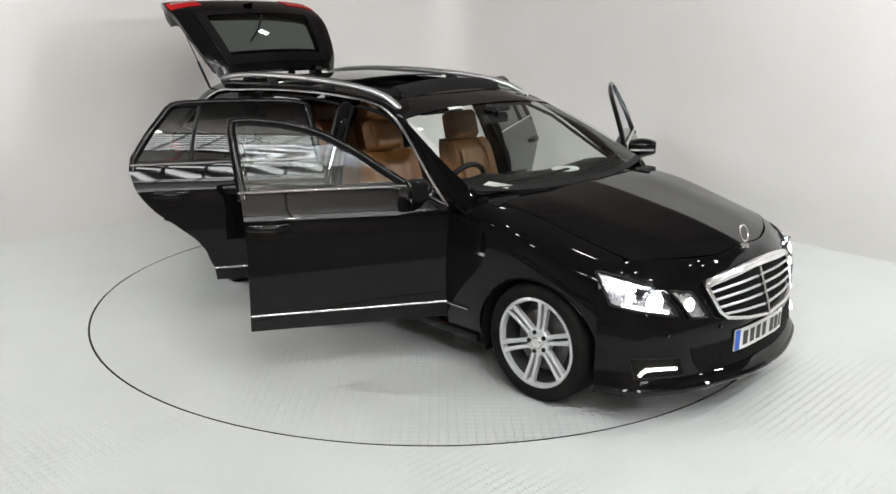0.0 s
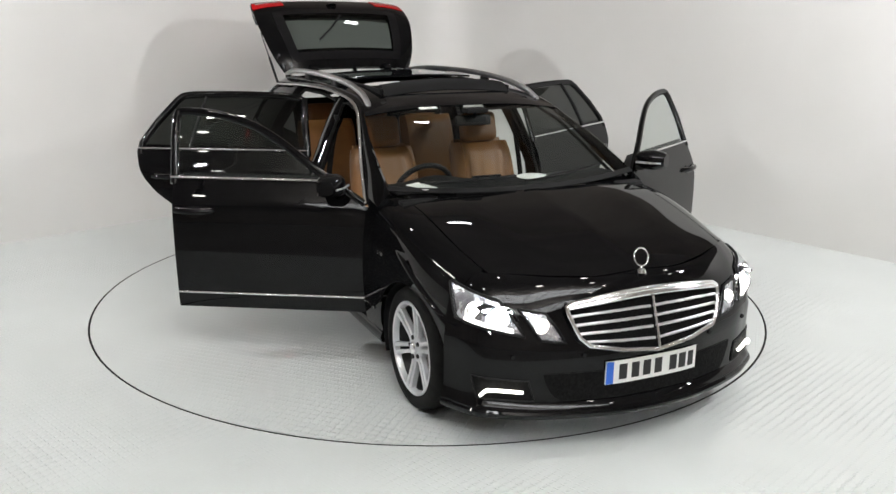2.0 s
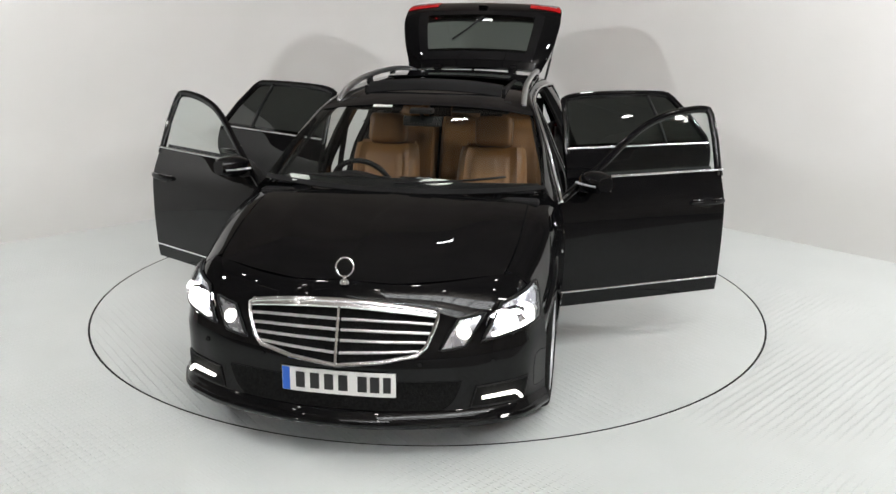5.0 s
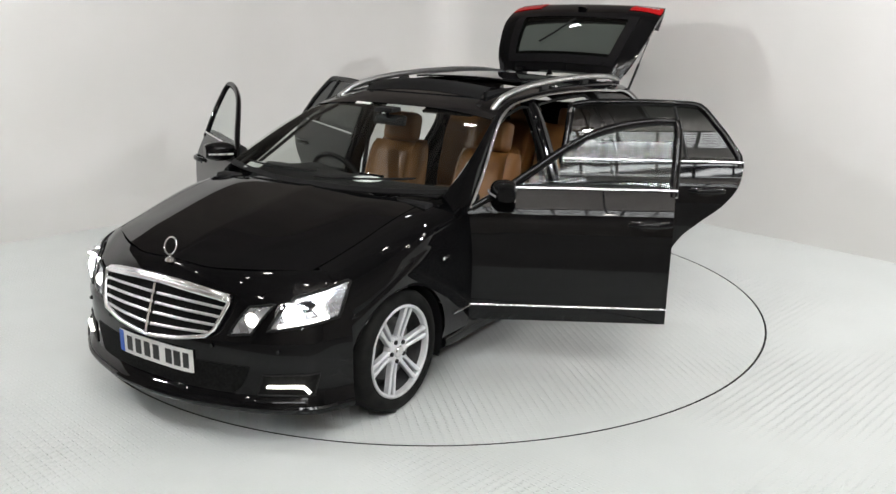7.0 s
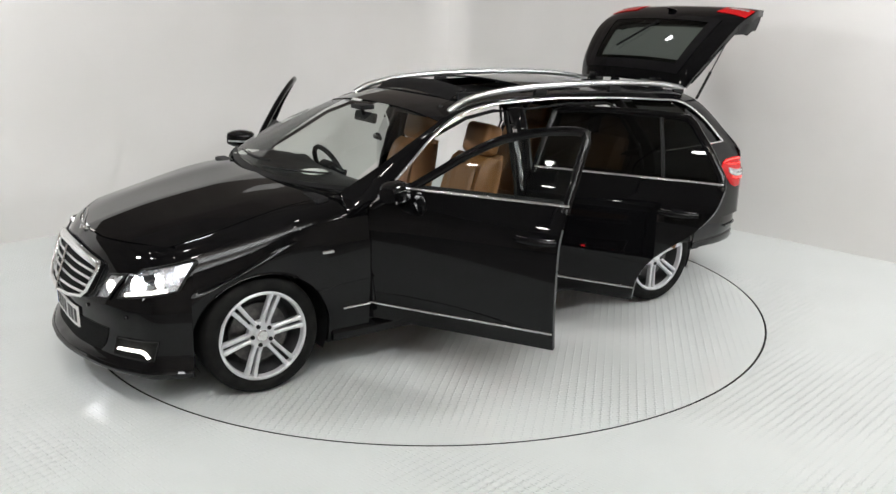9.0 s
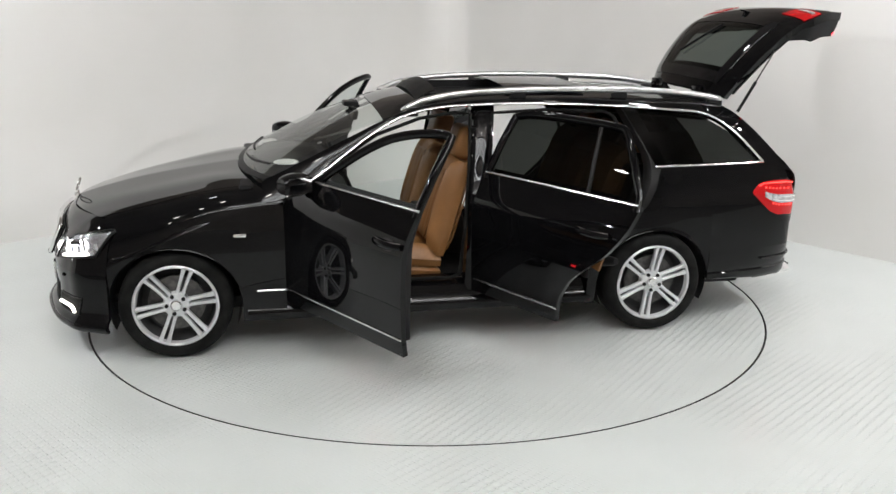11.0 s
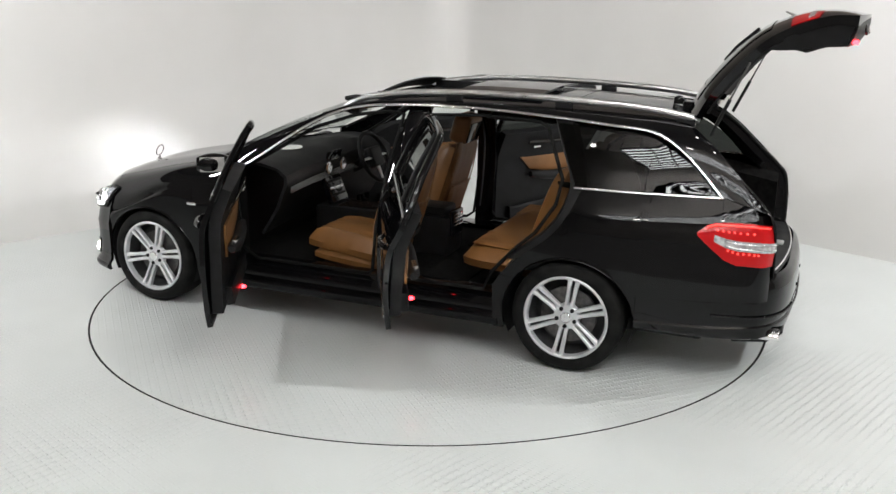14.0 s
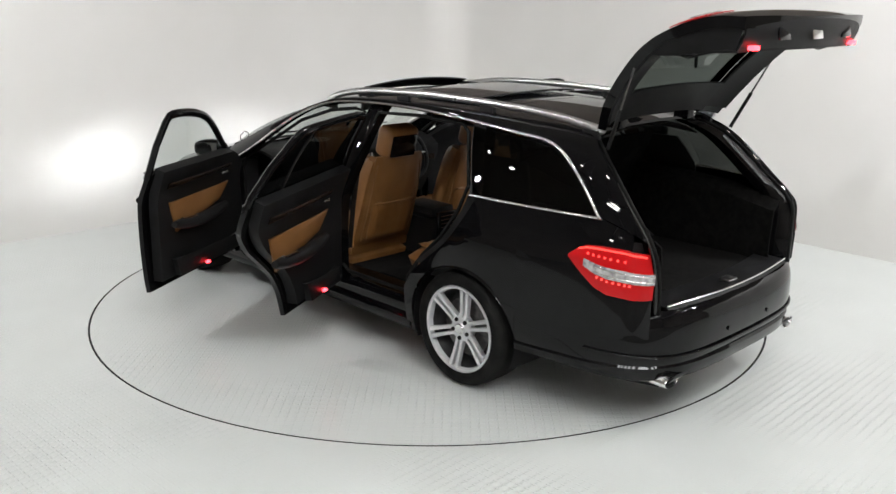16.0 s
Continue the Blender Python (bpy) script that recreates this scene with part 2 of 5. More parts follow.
def build_turntable():
    thing = tagged(new("turntable"), "round white painted tread plate turntable", "turntable")
    r = RADIUS - 0.013
    cuts = [-r, -1.5, -0.75, 0.0, 0.75, 1.5, r]
    bm = bmesh.new()
    add_grid(bm, [[(q * math.cos(2 * math.pi * i / 160), q * math.sin(2 * math.pi * i / 160), -0.003) for i in range(160)] for q in (r * 0.999, 0.01)], close_v=True)
    part("base", bm, M_FLOOR, thing, smooth=False)
    for a, b in zip(cuts, cuts[1:]):
        a, b = a + 0.0005, b - 0.0005
        bm = bmesh.new()
        rows = []
        for k in range(25):
            x = a + (b - a) * k / 24
            h = math.sqrt(max(0.0004, r * r - x * x))
            rows.append([(x, -h, 0.0), (x, -h * 0.33, 0.0), (x, h * 0.33, 0.0), (x, h, 0.0)])
        add_grid(bm, rows)
        part("plate", bm, M_FLOOR, thing, smooth=False)
    # the plate's side, blackened likewise as shade in the gap
    bm = bmesh.new()
    add_grid(bm, [[((r + 0.001) * math.cos(2 * math.pi * i / 160), (r + 0.001) * math.sin(2 * math.pi * i / 160), z) for i in range(160)] for z in (-0.055, -0.002)], close_v=True)
    part("gap_shade_band", bm, M_GAP, thing, "near-black band painted as the gap's shade on the turntable's side", smooth=False)
    return thing


build_hall()
TURNTABLE = build_turntable()
light_grid(-4.0, 5.2, -11.3, -9.4, 7.0, 16, 9, 0.05, 0.105)
light_grid(-1.6, 5.6, -7.6, -5.8, 7.0, 12, 9, 0.05, 0.085)
# added fill lamps out of view, with no known source, to brighten the walls
for lx, ly, tx, ty, p in ((-2.6, 0.6, -3.2, 2.6, 10), (2.7, 0.3, 3.0, 2.0, 42), (0.2, 2.4, 0.2, 4.4, 10)):
    area_lamp("wall_fill", (lx, ly, 4.5), (tx, ty, 0.8), 0.26, 0.26, p, (0.97, 0.99, 1.0))
for lx, ly in ((4.7, -1.2), (-4.6, -1.2)):
    area_lamp("side_flood_lamp", (lx, ly, 3.3), (-lx * 0.35, 3.0, 1.3), 0.15, 0.15, 94, (0.98, 0.99, 1.0))
for sx, sy in ((-2.6, -2.6), (2.4, -2.8), (-0.9, -3.4), (1.0, -3.3), (-3.6, -5.2), (3.5, -5.4), (4.4, -0.6), (4.5, -1.7), (5.5, -0.7), (5.6, -1.8), (-4.6, -0.8), (-4.7, -1.9), (-1.9, -1.5), (0.1, -1.8), (1.9, -1.4), (-3.3, -3.6), (3.4, -3.8), (-1.2, -6.6), (1.3, -6.7)):
    spot(sx, sy, 4.4)


# ---- car materials ----
def car_paint():
    m = mat("black_metallic_paint", (0.006, 0.006, 0.007), 0.5, 0.0, Specular_IOR_Level=0.0, Coat_Weight=1.0, Coat_Roughness=0.02, Coat_IOR=1.34)
    n, l, b = nodes_of(m)
    co = n.new("ShaderNodeTexCoord")
    fl = n.new("ShaderNodeTexNoise")
    fl.inputs["Scale"].default_value, fl.inputs["Detail"].default_value = 900.0, 1.0
    l.new(co.outputs["Object"], fl.inputs["Vector"])
    r = n.new("ShaderNodeValToRGB")
    r.color_ramp.elements[0].position, r.color_ramp.elements[1].position = 0.45, 0.8
    r.color_ramp.elements[0].color, r.color_ramp.elements[1].color = (0.0024, 0.0024, 0.0027, 1), (0.008, 0.008, 0.009, 1)
    l.new(fl.outputs["Fac"], r.inputs["Fac"])
    l.new(r.outputs["Color"], b.inputs["Base Color"])
    # slow waviness of sprayed lacquer
    wv = n.new("ShaderNodeTexNoise")
    wv.inputs["Scale"].default_value, wv.inputs["Detail"].default_value = 3.5, 1.0
    l.new(co.outputs["Object"], wv.inputs["Vector"])
    bp = n.new("ShaderNodeBump")
    bp.inputs["Strength"].default_value, bp.inputs["Distance"].default_value = 0.12, 0.004
    l.new(wv.outputs["Fac"], bp.inputs["Height"])
    l.new(bp.outputs["Normal"], b.inputs["Coat Normal"])
    return m


def pane(name, tint, rough=0.0, ior=1.5):
    """A thin sheet of glass: lets light through by its tint, mirrors by its angle."""
    m = bpy.data.materials.new(name)
    m.use_nodes = True
    n, l = m.node_tree.nodes, m.node_tree.links
    n.remove(n["Principled BSDF"])
    tr, gl, mx, fr = (n.new("ShaderNode" + k) for k in ("BsdfTransparent", "BsdfGlossy", "MixShader", "LayerWeight"))
    tr.inputs["Color"].default_value = (*tint, 1)
    gl.inputs["Roughness"].default_value = rough
    fr.inputs["Blend"].default_value = 0.5
    pw = n.new("ShaderNodeMath"); pw.operation = "POWER"; pw.inputs[1].default_value = 4.5
    sc = n.new("ShaderNodeMath"); sc.operation = "MULTIPLY_ADD"; sc.inputs[1].default_value, sc.inputs[2].default_value = 0.9, 0.035
    l.new(fr.outputs["Facing"], pw.inputs[0])
    l.new(pw.outputs[0], sc.inputs[0])
    l.new(sc.outputs[0], mx.inputs[0])
    l.new(tr.outputs[0], mx.inputs[1])
    l.new(gl.outputs[0], mx.inputs[2])
    l.new(mx.outputs[0], n["Material Output"].inputs["Surface"])
    return m


def leather(name, c1, c2):
    return vary(mat(name, c1, 0.45), 5.0, c1, c2, bump=0.35, bump_scale=260, rough=(0.38, 0.55), dist=0.001)


M_PAINT = car_paint()
M_TRIM = vary(mat("black_plastic", (0.009, 0.009, 0.009), 0.45, 0.0, Specular_IOR_Level=0.2), 9, (0.007, 0.007, 0.007), (0.012, 0.012, 0.013), bump=0.15, bump_scale=400, rough=(0.38, 0.6))
M_RUBBER = vary(mat("tyre_rubber", (0.010, 0.010, 0.010), 0.75, 0.0, Specular_IOR_Level=0.12), 14, (0.006, 0.006, 0.006), (0.012, 0.012, 0.0115), bump=0.2, bump_scale=150)
M_CHROME = vary(mat("bright_chrome", (0.82, 0.82, 0.82), 0.12, 1.0), 20, (0.80, 0.80, 0.81), (0.88, 0.88, 0.88), rough=(0.12, 0.26))
M_ALU = vary(mat("brushed_aluminium_rail", (0.75, 0.75, 0.76), 0.3, 1.0), 25, (0.7, 0.7, 0.71), (0.8, 0.8, 0.81), rough=(0.24, 0.36))
M_ALLOY = vary(mat("silver_alloy_paint", (0.63, 0.64, 0.66), 0.32, 0.4), 16, (0.59, 0.60, 0.62), (0.67, 0.68, 0.70), rough=(0.24, 0.38))
# barrel alloy with the shade between the spokes put into its colour
M_ALLOY_IN = vary(mat("shaded_alloy_barrel", (0.03, 0.03, 0.032), 0.6, 0.2), 12, (0.02, 0.02, 0.021), (0.045, 0.045, 0.047))
M_DISC = vary(mat("brake_steel", (0.12, 0.12, 0.12), 0.45, 0.8), 30, (0.09, 0.09, 0.09), (0.16, 0.155, 0.15))
M_TAN = leather("tan_leather", (0.185, 0.080, 0.022), (0.24, 0.110, 0.034))
M_TAN2 = leather("tan_leather_perforated", (0.18, 0.079, 0.024), (0.235, 0.110, 0.036))
M_CARPET = vary(mat("black_carpet", (0.006, 0.006, 0.006), 0.95, 0.0, Specular_IOR_Level=0.1), 30, (0.004, 0.004, 0.004), (0.010, 0.0095, 0.009), bump=0.6, bump_scale=500)
M_HEADLINER = vary(mat("black_headliner", (0.02, 0.02, 0.02), 0.95, 0.0, Specular_IOR_Level=0.1), 12, (0.017, 0.017, 0.017), (0.026, 0.025, 0.024), bump=0.3, bump_scale=400)
M_GLASS = pane("clear_window_glass", (0.80, 0.85, 0.83))
M_SCREEN = pane("windscreen_glass", (0.84, 0.89, 0.86))
M_TINT = pane("dark_privacy_glass", (0.05, 0.055, 0.052))
M_TINT2 = pane("rear_screen_glass", (0.13, 0.15, 0.14))
M_ROOFGLASS = mat("black_roof_glass", (0.006, 0.006, 0.007), 0.03)
M_LENS = pane("headlight_cover", (0.92, 0.93, 0.95))
M_REFLECTOR = vary(mat("lamp_reflector", (0.72, 0.73, 0.76), 0.25, 0.9), 18, (0.55, 0.56, 0.6), (0.85, 0.86, 0.88), rough=(0.12, 0.4))
M_XENON = glow("xenon_bulb", (0.93, 0.96, 1.0), 40.0)
M_DRL = glow("daylight_led", (1.0, 0.95, 0.86), 5.0)
M_RED = mat("red_lamp_plastic", (0.30, 0.003, 0.005), 0.16, 0.0, Coat_Weight=0.1, Specular_IOR_Level=0.25)
M_RED.node_tree.nodes["Principled BSDF"].inputs["Emission Color"].default_value = (1.0, 0.03, 0.03, 1)
M_RED.node_tree.nodes["Principled BSDF"].inputs["Emission Strength"].default_value = 0.17
M_BEAM = glow("headlight_beam", (0.95, 0.97, 1.0), 7500.0)
M_REDGLOW = glow("red_door_lamp", (1.0, 0.025, 0.035), 14.0)
M_REDGLOW.node_tree.nodes["Principled BSDF"].inputs["Base Color"].default_value = (0.5, 0.01, 0.01, 1)
M_REDLED = glow("red_led", (1.0, 0.06, 0.05), 2.0)
M_REDLED.node_tree.nodes["Principled BSDF"].inputs["Base Color"].default_value = (0.5, 0.01, 0.01, 1)
M_CLEARLAMP = vary(mat("clear_lamp_band", (0.6, 0.6, 0.62), 0.15, 0.5), 45, (0.35, 0.35, 0.37), (0.85, 0.85, 0.86))
M_PLATE = vary(mat("white_plate", (0.78, 0.78, 0.76), 0.35), 8, (0.75, 0.75, 0.73), (0.8, 0.8, 0.785))
M_BLUE = mat("blue_band", (0.02, 0.12, 0.55), 0.35)
M_INK = mat("black_letter_bar", (0.012, 0.012, 0.012), 0.4)
M_MESH = vary(mat("black_mesh", (0.008, 0.008, 0.008), 0.7, 0.0, Specular_IOR_Level=0.1), 70, (0.003, 0.003, 0.003), (0.009, 0.009, 0.009), bump=0.8, bump_scale=120, dist=0.004)
M_PAPER = vary(mat("white_paper", (0.75, 0.75, 0.73), 0.7), 6, (0.72, 0.72, 0.7), (0.79, 0.79, 0.77))
M_SCREENOFF = mat("dark_display", (0.006, 0.006, 0.008), 0.08)
M_WOOD = vary(mat("dark_wood_trim", (0.012, 0.008, 0.006), 0.2), 12, (0.008, 0.006, 0.005), (0.02, 0.012, 0.009))

# ---- the car ----
CAR = tagged(new("estate_car"), "black estate car with all doors and tailgate open, tan leather inside", "car")


def cpart(name, bm, material, parent=None, label="", smooth=True):
    """A part of the car; first-level parts carry the car's offset on the turntable."""
    ob = part(name, bm, material, parent or CAR, label, smooth)
    if parent is None:
        ob.location = (OX, OY, 0)
    return ob


def shell(pts, t, toward, close_v=False):
    """A sheet through a table of points, with thickness t towards the given side (a point or a function)."""
    P = [[Vector(p) for p in row] for row in pts]
    nu, nv = len(P), len(P[0])
    Q = []
    for i in range(nu):
        row = []
        for j in range(nv):
            du = P[min(i + 1, nu - 1)][j] - P[max(i - 1, 0)][j]
            jv1, jv0 = ((j + 1) % nv, (j - 1) % nv) if close_v else (min(j + 1, nv - 1), max(j - 1, 0))
            dv = P[i][jv1] - P[i][jv0]
            n = du.cross(dv)
            n = n.normalized() if n.length > 1e-9 else Vector((0, 0, 1))
            to = (toward(P[i][j]) if callable(toward) else Vector(toward)) - P[i][j]
            row.append(P[i][j] + n * (t if n.dot(to) > 0 else -t))
        Q.append(row)
    bm = bmesh.new()
    a = add_grid(bm, P, close_v=close_v)
    b = add_grid(bm, Q, close_v=close_v)
    def join(e, f):
        for k in range(len(e) - 1):
            try:
                bm.faces.new((e[k], e[k + 1], f[k + 1], f[k]))
            except ValueError:
                pass
    join(a[0], b[0]); join(a[-1], b[-1])
    if not close_v:
        join([r[0] for r in a], [r[0] for r in b]); join([r[-1] for r in a], [r[-1] for r in b])
    return bm


PLAN = [(-2.7, 0.56), (-2.5, 0.735), (-2.35, 0.815), (-2.1, 0.872), (-1.8, 0.912), (-1.437, 0.934), (-1.2, 0.932), (0.0, 0.925), (1.0, 0.92),
        (1.437, 0.915), (1.75, 0.885), (1.95, 0.83), (2.1, 0.73), (2.2, 0.60), (2.3, 0.40)]
SECTION = [(0.12, -0.07), (0.25, -0.03), (0.40, -0.008), (0.60, 0.0), (0.75, -0.003), (0.83, -0.009), (0.865, -0.016), (0.90, -0.0285), (0.94, -0.047), (0.98, -0.067), (1.01, -0.0815),
           (1.035, -0.094), (1.12, -0.131), (1.2, -0.170), (1.32, -0.238), (1.40, -0.297), (1.46, -0.37)]


def half_width(x):
    return smooth_interp(PLAN, x)


def side(x, z):
    return half_width(x) + smooth_interp(SECTION, z)


def sp(s, x, z, out=0.0):
    """A point on the body's side; s is +1 on the car's left, -1 on its right."""
    return Vector((x, s * (side(x, z) + out), z))


def inside(p):
    return Vector((p.x * 0.9, 0, 0.7))


ARCH_X, ARCH_Z, ARCH_C, HUB_Z = 0.372, 0.338, 0.322, 0.317
AXLE_F, AXLE_R = 1.437, -1.437


def arch_z(x, axle):
    d = (x - axle) / ARCH_X
    return ARCH_C + ARCH_Z * math.sqrt(max(0.0, 1 - d * d)) if abs(d) < 1 else None


HOOD_Z = [(0.90, 1.015), (1.0, 1.004), (1.12, 0.992), (1.4, 0.953), (1.7, 0.900), (1.9, 0.851), (2.02, 0.815), (2.12, 0.778)]


def top_z(x, f):
    """Height of hood and fender at fraction f of the half width."""
    g = min(1.0, max(0.0, (x - 1.15) / 0.6))
    return smooth_interp(HOOD_Z, x) - (1 + 0.95 * g * g * (3 - 2 * g)) * smooth_interp([(0, 0), (0.4, 0.012), (0.68, 0.026), (0.8, 0.036), (0.88, 0.054), (0.94, 0.088), (0.98, 0.14), (1.0, 0.20)], f)


HOOD_F = 0.785


FRONT_EDGE = [(0, 2.062), (0.22, 2.052), (0.42, 1.990), (0.60, 1.890), (0.68, 1.835), (0.752, 1.778), (0.82, 1.735)]


def hood_front(y):
    return smooth_interp(FRONT_EDGE, abs(y)) - 0.005


def hood_back(y):
    return 1.075 - 0.17 * (y / 0.72) ** 2


def hood():
    rows = []
    for j in range(41):
        g = -1 + 2 * j / 40
        y_ = g * 0.72
        row = []
        for i in range(34):
            v = i / 33
            x = hood_front(g * 0.667) * (1 - v) + hood_back(y_) * v
            y = g * HOOD_F * half_width(x)
            z = top_z(x, abs(g) * HOOD_F)
            z += 0.007 * math.exp(-((abs(g) - 0.66) / 0.2) ** 2) * min(1, 3 * v) * min(1, 5 * (1 - v) + 0.2)   # two raised creases
            row.append((x, y, z))
        rows.append(row)
    cpart("hood", shell(rows, 0.02, (1.5, 0, 0)), M_PAINT)


def fender(s):
    xs = [1.80, 1.795] + [1.437 + ARCH_X * math.cos(radians(a)) for a in range(8, 180, 8)] + [1.0655, 1.0645, 1.03, 0.98, 0.93, 0.87, 0.818]
    rows = []
    for x in xs:
        w = half_width(x)
        col = [(x, s * w * f, top_z(x, f)) for f in (0.792, 0.81, 0.84, 0.87, 0.90, 0.93, 0.955, 0.975)]
        z_hi = top_z(x, 0.975) - 0.03
        lo = arch_z(x, AXLE_F) or (0.2 if x < 1.2 else 0.42)
        for k in range(15):
            z = z_hi + (lo - z_hi) * k / 14
            t = min(1, k / 4)
            col.append((x, s * (min(side(x, z), w) * t + w * (0.978 + 0.022 * t) * (1 - t)), z))
        if arch_z(x, AXLE_F):
            y = abs(col[-1][1])
            col += [(x, s * (y + 0.004), lo - 0.006), (x, s * (y - 0.03), lo - 0.004)]
        else:
            y = abs(col[-1][1])
            col += [(x, s * (y - 0.002), lo - 0.001), (x, s * (y - 0.02), lo - 0.001)]
        rows.append(col)
    f = cpart("front_fender", grid(rows), M_PAINT)
    cpart("chrome_strip", tube([sp(s, 0.984 - 0.041 * i, 0.39, 0.002) for i in range(5)], 0.006, 6), M_CHROME, f)
    # small chrome badge on the fender, not a lamp
    cpart("side_badge", box(1.03, 1.10, -0.004, 0.004, 0.712, 0.73, 0.003, m=Matrix.Translation((0, s * side(1.06, 0.72), 0))), M_CHROME, f, "small chrome side badge")
    return f


def arch_liner(s, axle):
    bm = bmesh.new()
    rows = []
    for i in range(37):
        a = radians(-25 + 230 * i / 36)
        c, q = math.cos(a), math.sin(a)
        yy = side(axle + 0.34 * c, 0.5)
        rows.append([(axle + (ARCH_X - 0.004) * c, s * (yy - 0.02), ARCH_C + (ARCH_Z - 0.003) * q), (axle + ARCH_X * c, s * 0.55, ARCH_C + (ARCH_Z + 0.02) * q),
                     (axle + 0.02 * c, s * 0.54, ARCH_C + 0.02 * q)])
    add_grid(bm, rows)
    cpart("wheel_arch_liner", bm, M_TRIM)


# nose: outlines from the middle to the corner, level by level
NOSE_PLAN = [(2.205, 0.0), (2.198, 0.2), (2.158, 0.40), (2.102, 0.58), (2.04, 0.70), (1.96, 0.806), (1.80, 0.885)]
NOSE_TOP = [(x, y, top_z(x, y / half_width(x))) for y, x in FRONT_EDGE]
NOSE_LEVELS = [(0.172, 0.035), (0.185, 0.055), (0.21, 0.060), (0.232, 0.046), (0.25, 0.012), (0.30, 0.004), (0.37, 0.002), (0.44, 0.003), (0.505, 0.005), (0.528, -0.010), (0.58, -0.030)]
NU = 48


def nose_rows():
    plan = curve_pts([(x, y, 0) for x, y in NOSE_PLAN], NU + 1)
    top = curve_pts(NOSE_TOP, NU + 1)
    rows = []
    for z, d in NOSE_LEVELS:
        rows.append([Vector((p.x + d * (1 - 0.75 * i / NU), p.y + d * 0.35 * i / NU, z)) for i, p in enumerate(plan)])
    last, prev = rows[-1], rows[-2]
    for k in range(1, 10):
        t = k / 9
        row = []
        for i in range(NU + 1):
            a, b = last[i], top[i]
            m = a + (a - prev[i]) * 1.3                       # carries the slope on
            e = 0.5 * max(0.0, a.x - b.x)
            q = b + Vector((e, 0.25 * (a.y - b.y), -0.38 * e))   # runs on from the hood
            row.append(a * (1 - t) ** 3 + m * 3 * t * (1 - t) ** 2 + q * 3 * t * t * (1 - t) + b * t ** 3)
        rows.append(row)
    return rows


NOSE = nose_rows()


def nose_at(u, z):
    """Point of the nose at u in 0..1 from the middle to the corner and height z."""
    i = min(NU - 1e-6, max(0, u * NU))
    a, f = int(i), i - int(i)
    col = [r[a].lerp(r[a + 1], f) for r in NOSE]
    for p, q in zip(col, col[1:]):
        if p.z <= z <= q.z:
            return p.lerp(q, (z - p.z) / max(1e-6, q.z - p.z))
    return col[-1].copy() if z > col[-1].z else col[0].copy()


def nose_yz(y, z):
    """u at which the nose has that half width."""
    lo, hi = 0.0, 1.0
    for _ in range(24):
        mid = (lo + hi) / 2
        if nose_at(mid, z).y < y:
            lo = mid
        else:
            hi = mid
    return lo


def nose_patch(s, corners, n=12, m=10, out=0.0, bulge=0.0):
    """A sheet lying on the nose inside four (y, z) corners, raised by out."""
    cs = [(nose_yz(y, z), z) for y, z in corners]
    rows = []
    for i in range(n + 1):
        a = i / n
        row = []
        for j in range(m + 1):
            b = j / m
            u = (cs[0][0] * (1 - a) + cs[1][0] * a) * (1 - b) + (cs[3][0] * (1 - a) + cs[2][0] * a) * b
            z = (cs[0][1] * (1 - a) + cs[1][1] * a) * (1 - b) + (cs[3][1] * (1 - a) + cs[2][1] * a) * b
            p = nose_at(u, z)
            d = Vector((p.x - 1.55, p.y * 0.9, 0.25)).normalized()
            o = out + bulge * 4 * math.sqrt(max(0, a * (1 - a) * b * (1 - b)))
            p = p + d * o
            row.append(Vector((p.x, s * p.y, p.z)))
        rows.append(row)
    return rows


def quad_frame(rows, r, flat=1.0):
    """A thin rim round a sheet."""
    loop = [rows[0][j] for j in range(len(rows[0]))] + [rows[i][-1] for i in range(1, len(rows))]
    loop += [rows[-1][j] for j in range(len(rows[0]) - 2, -1, -1)] + [rows[i][0] for i in range(len(rows) - 2, 0, -1)]
    return tube(loop, r, 6, flat, closed=True)


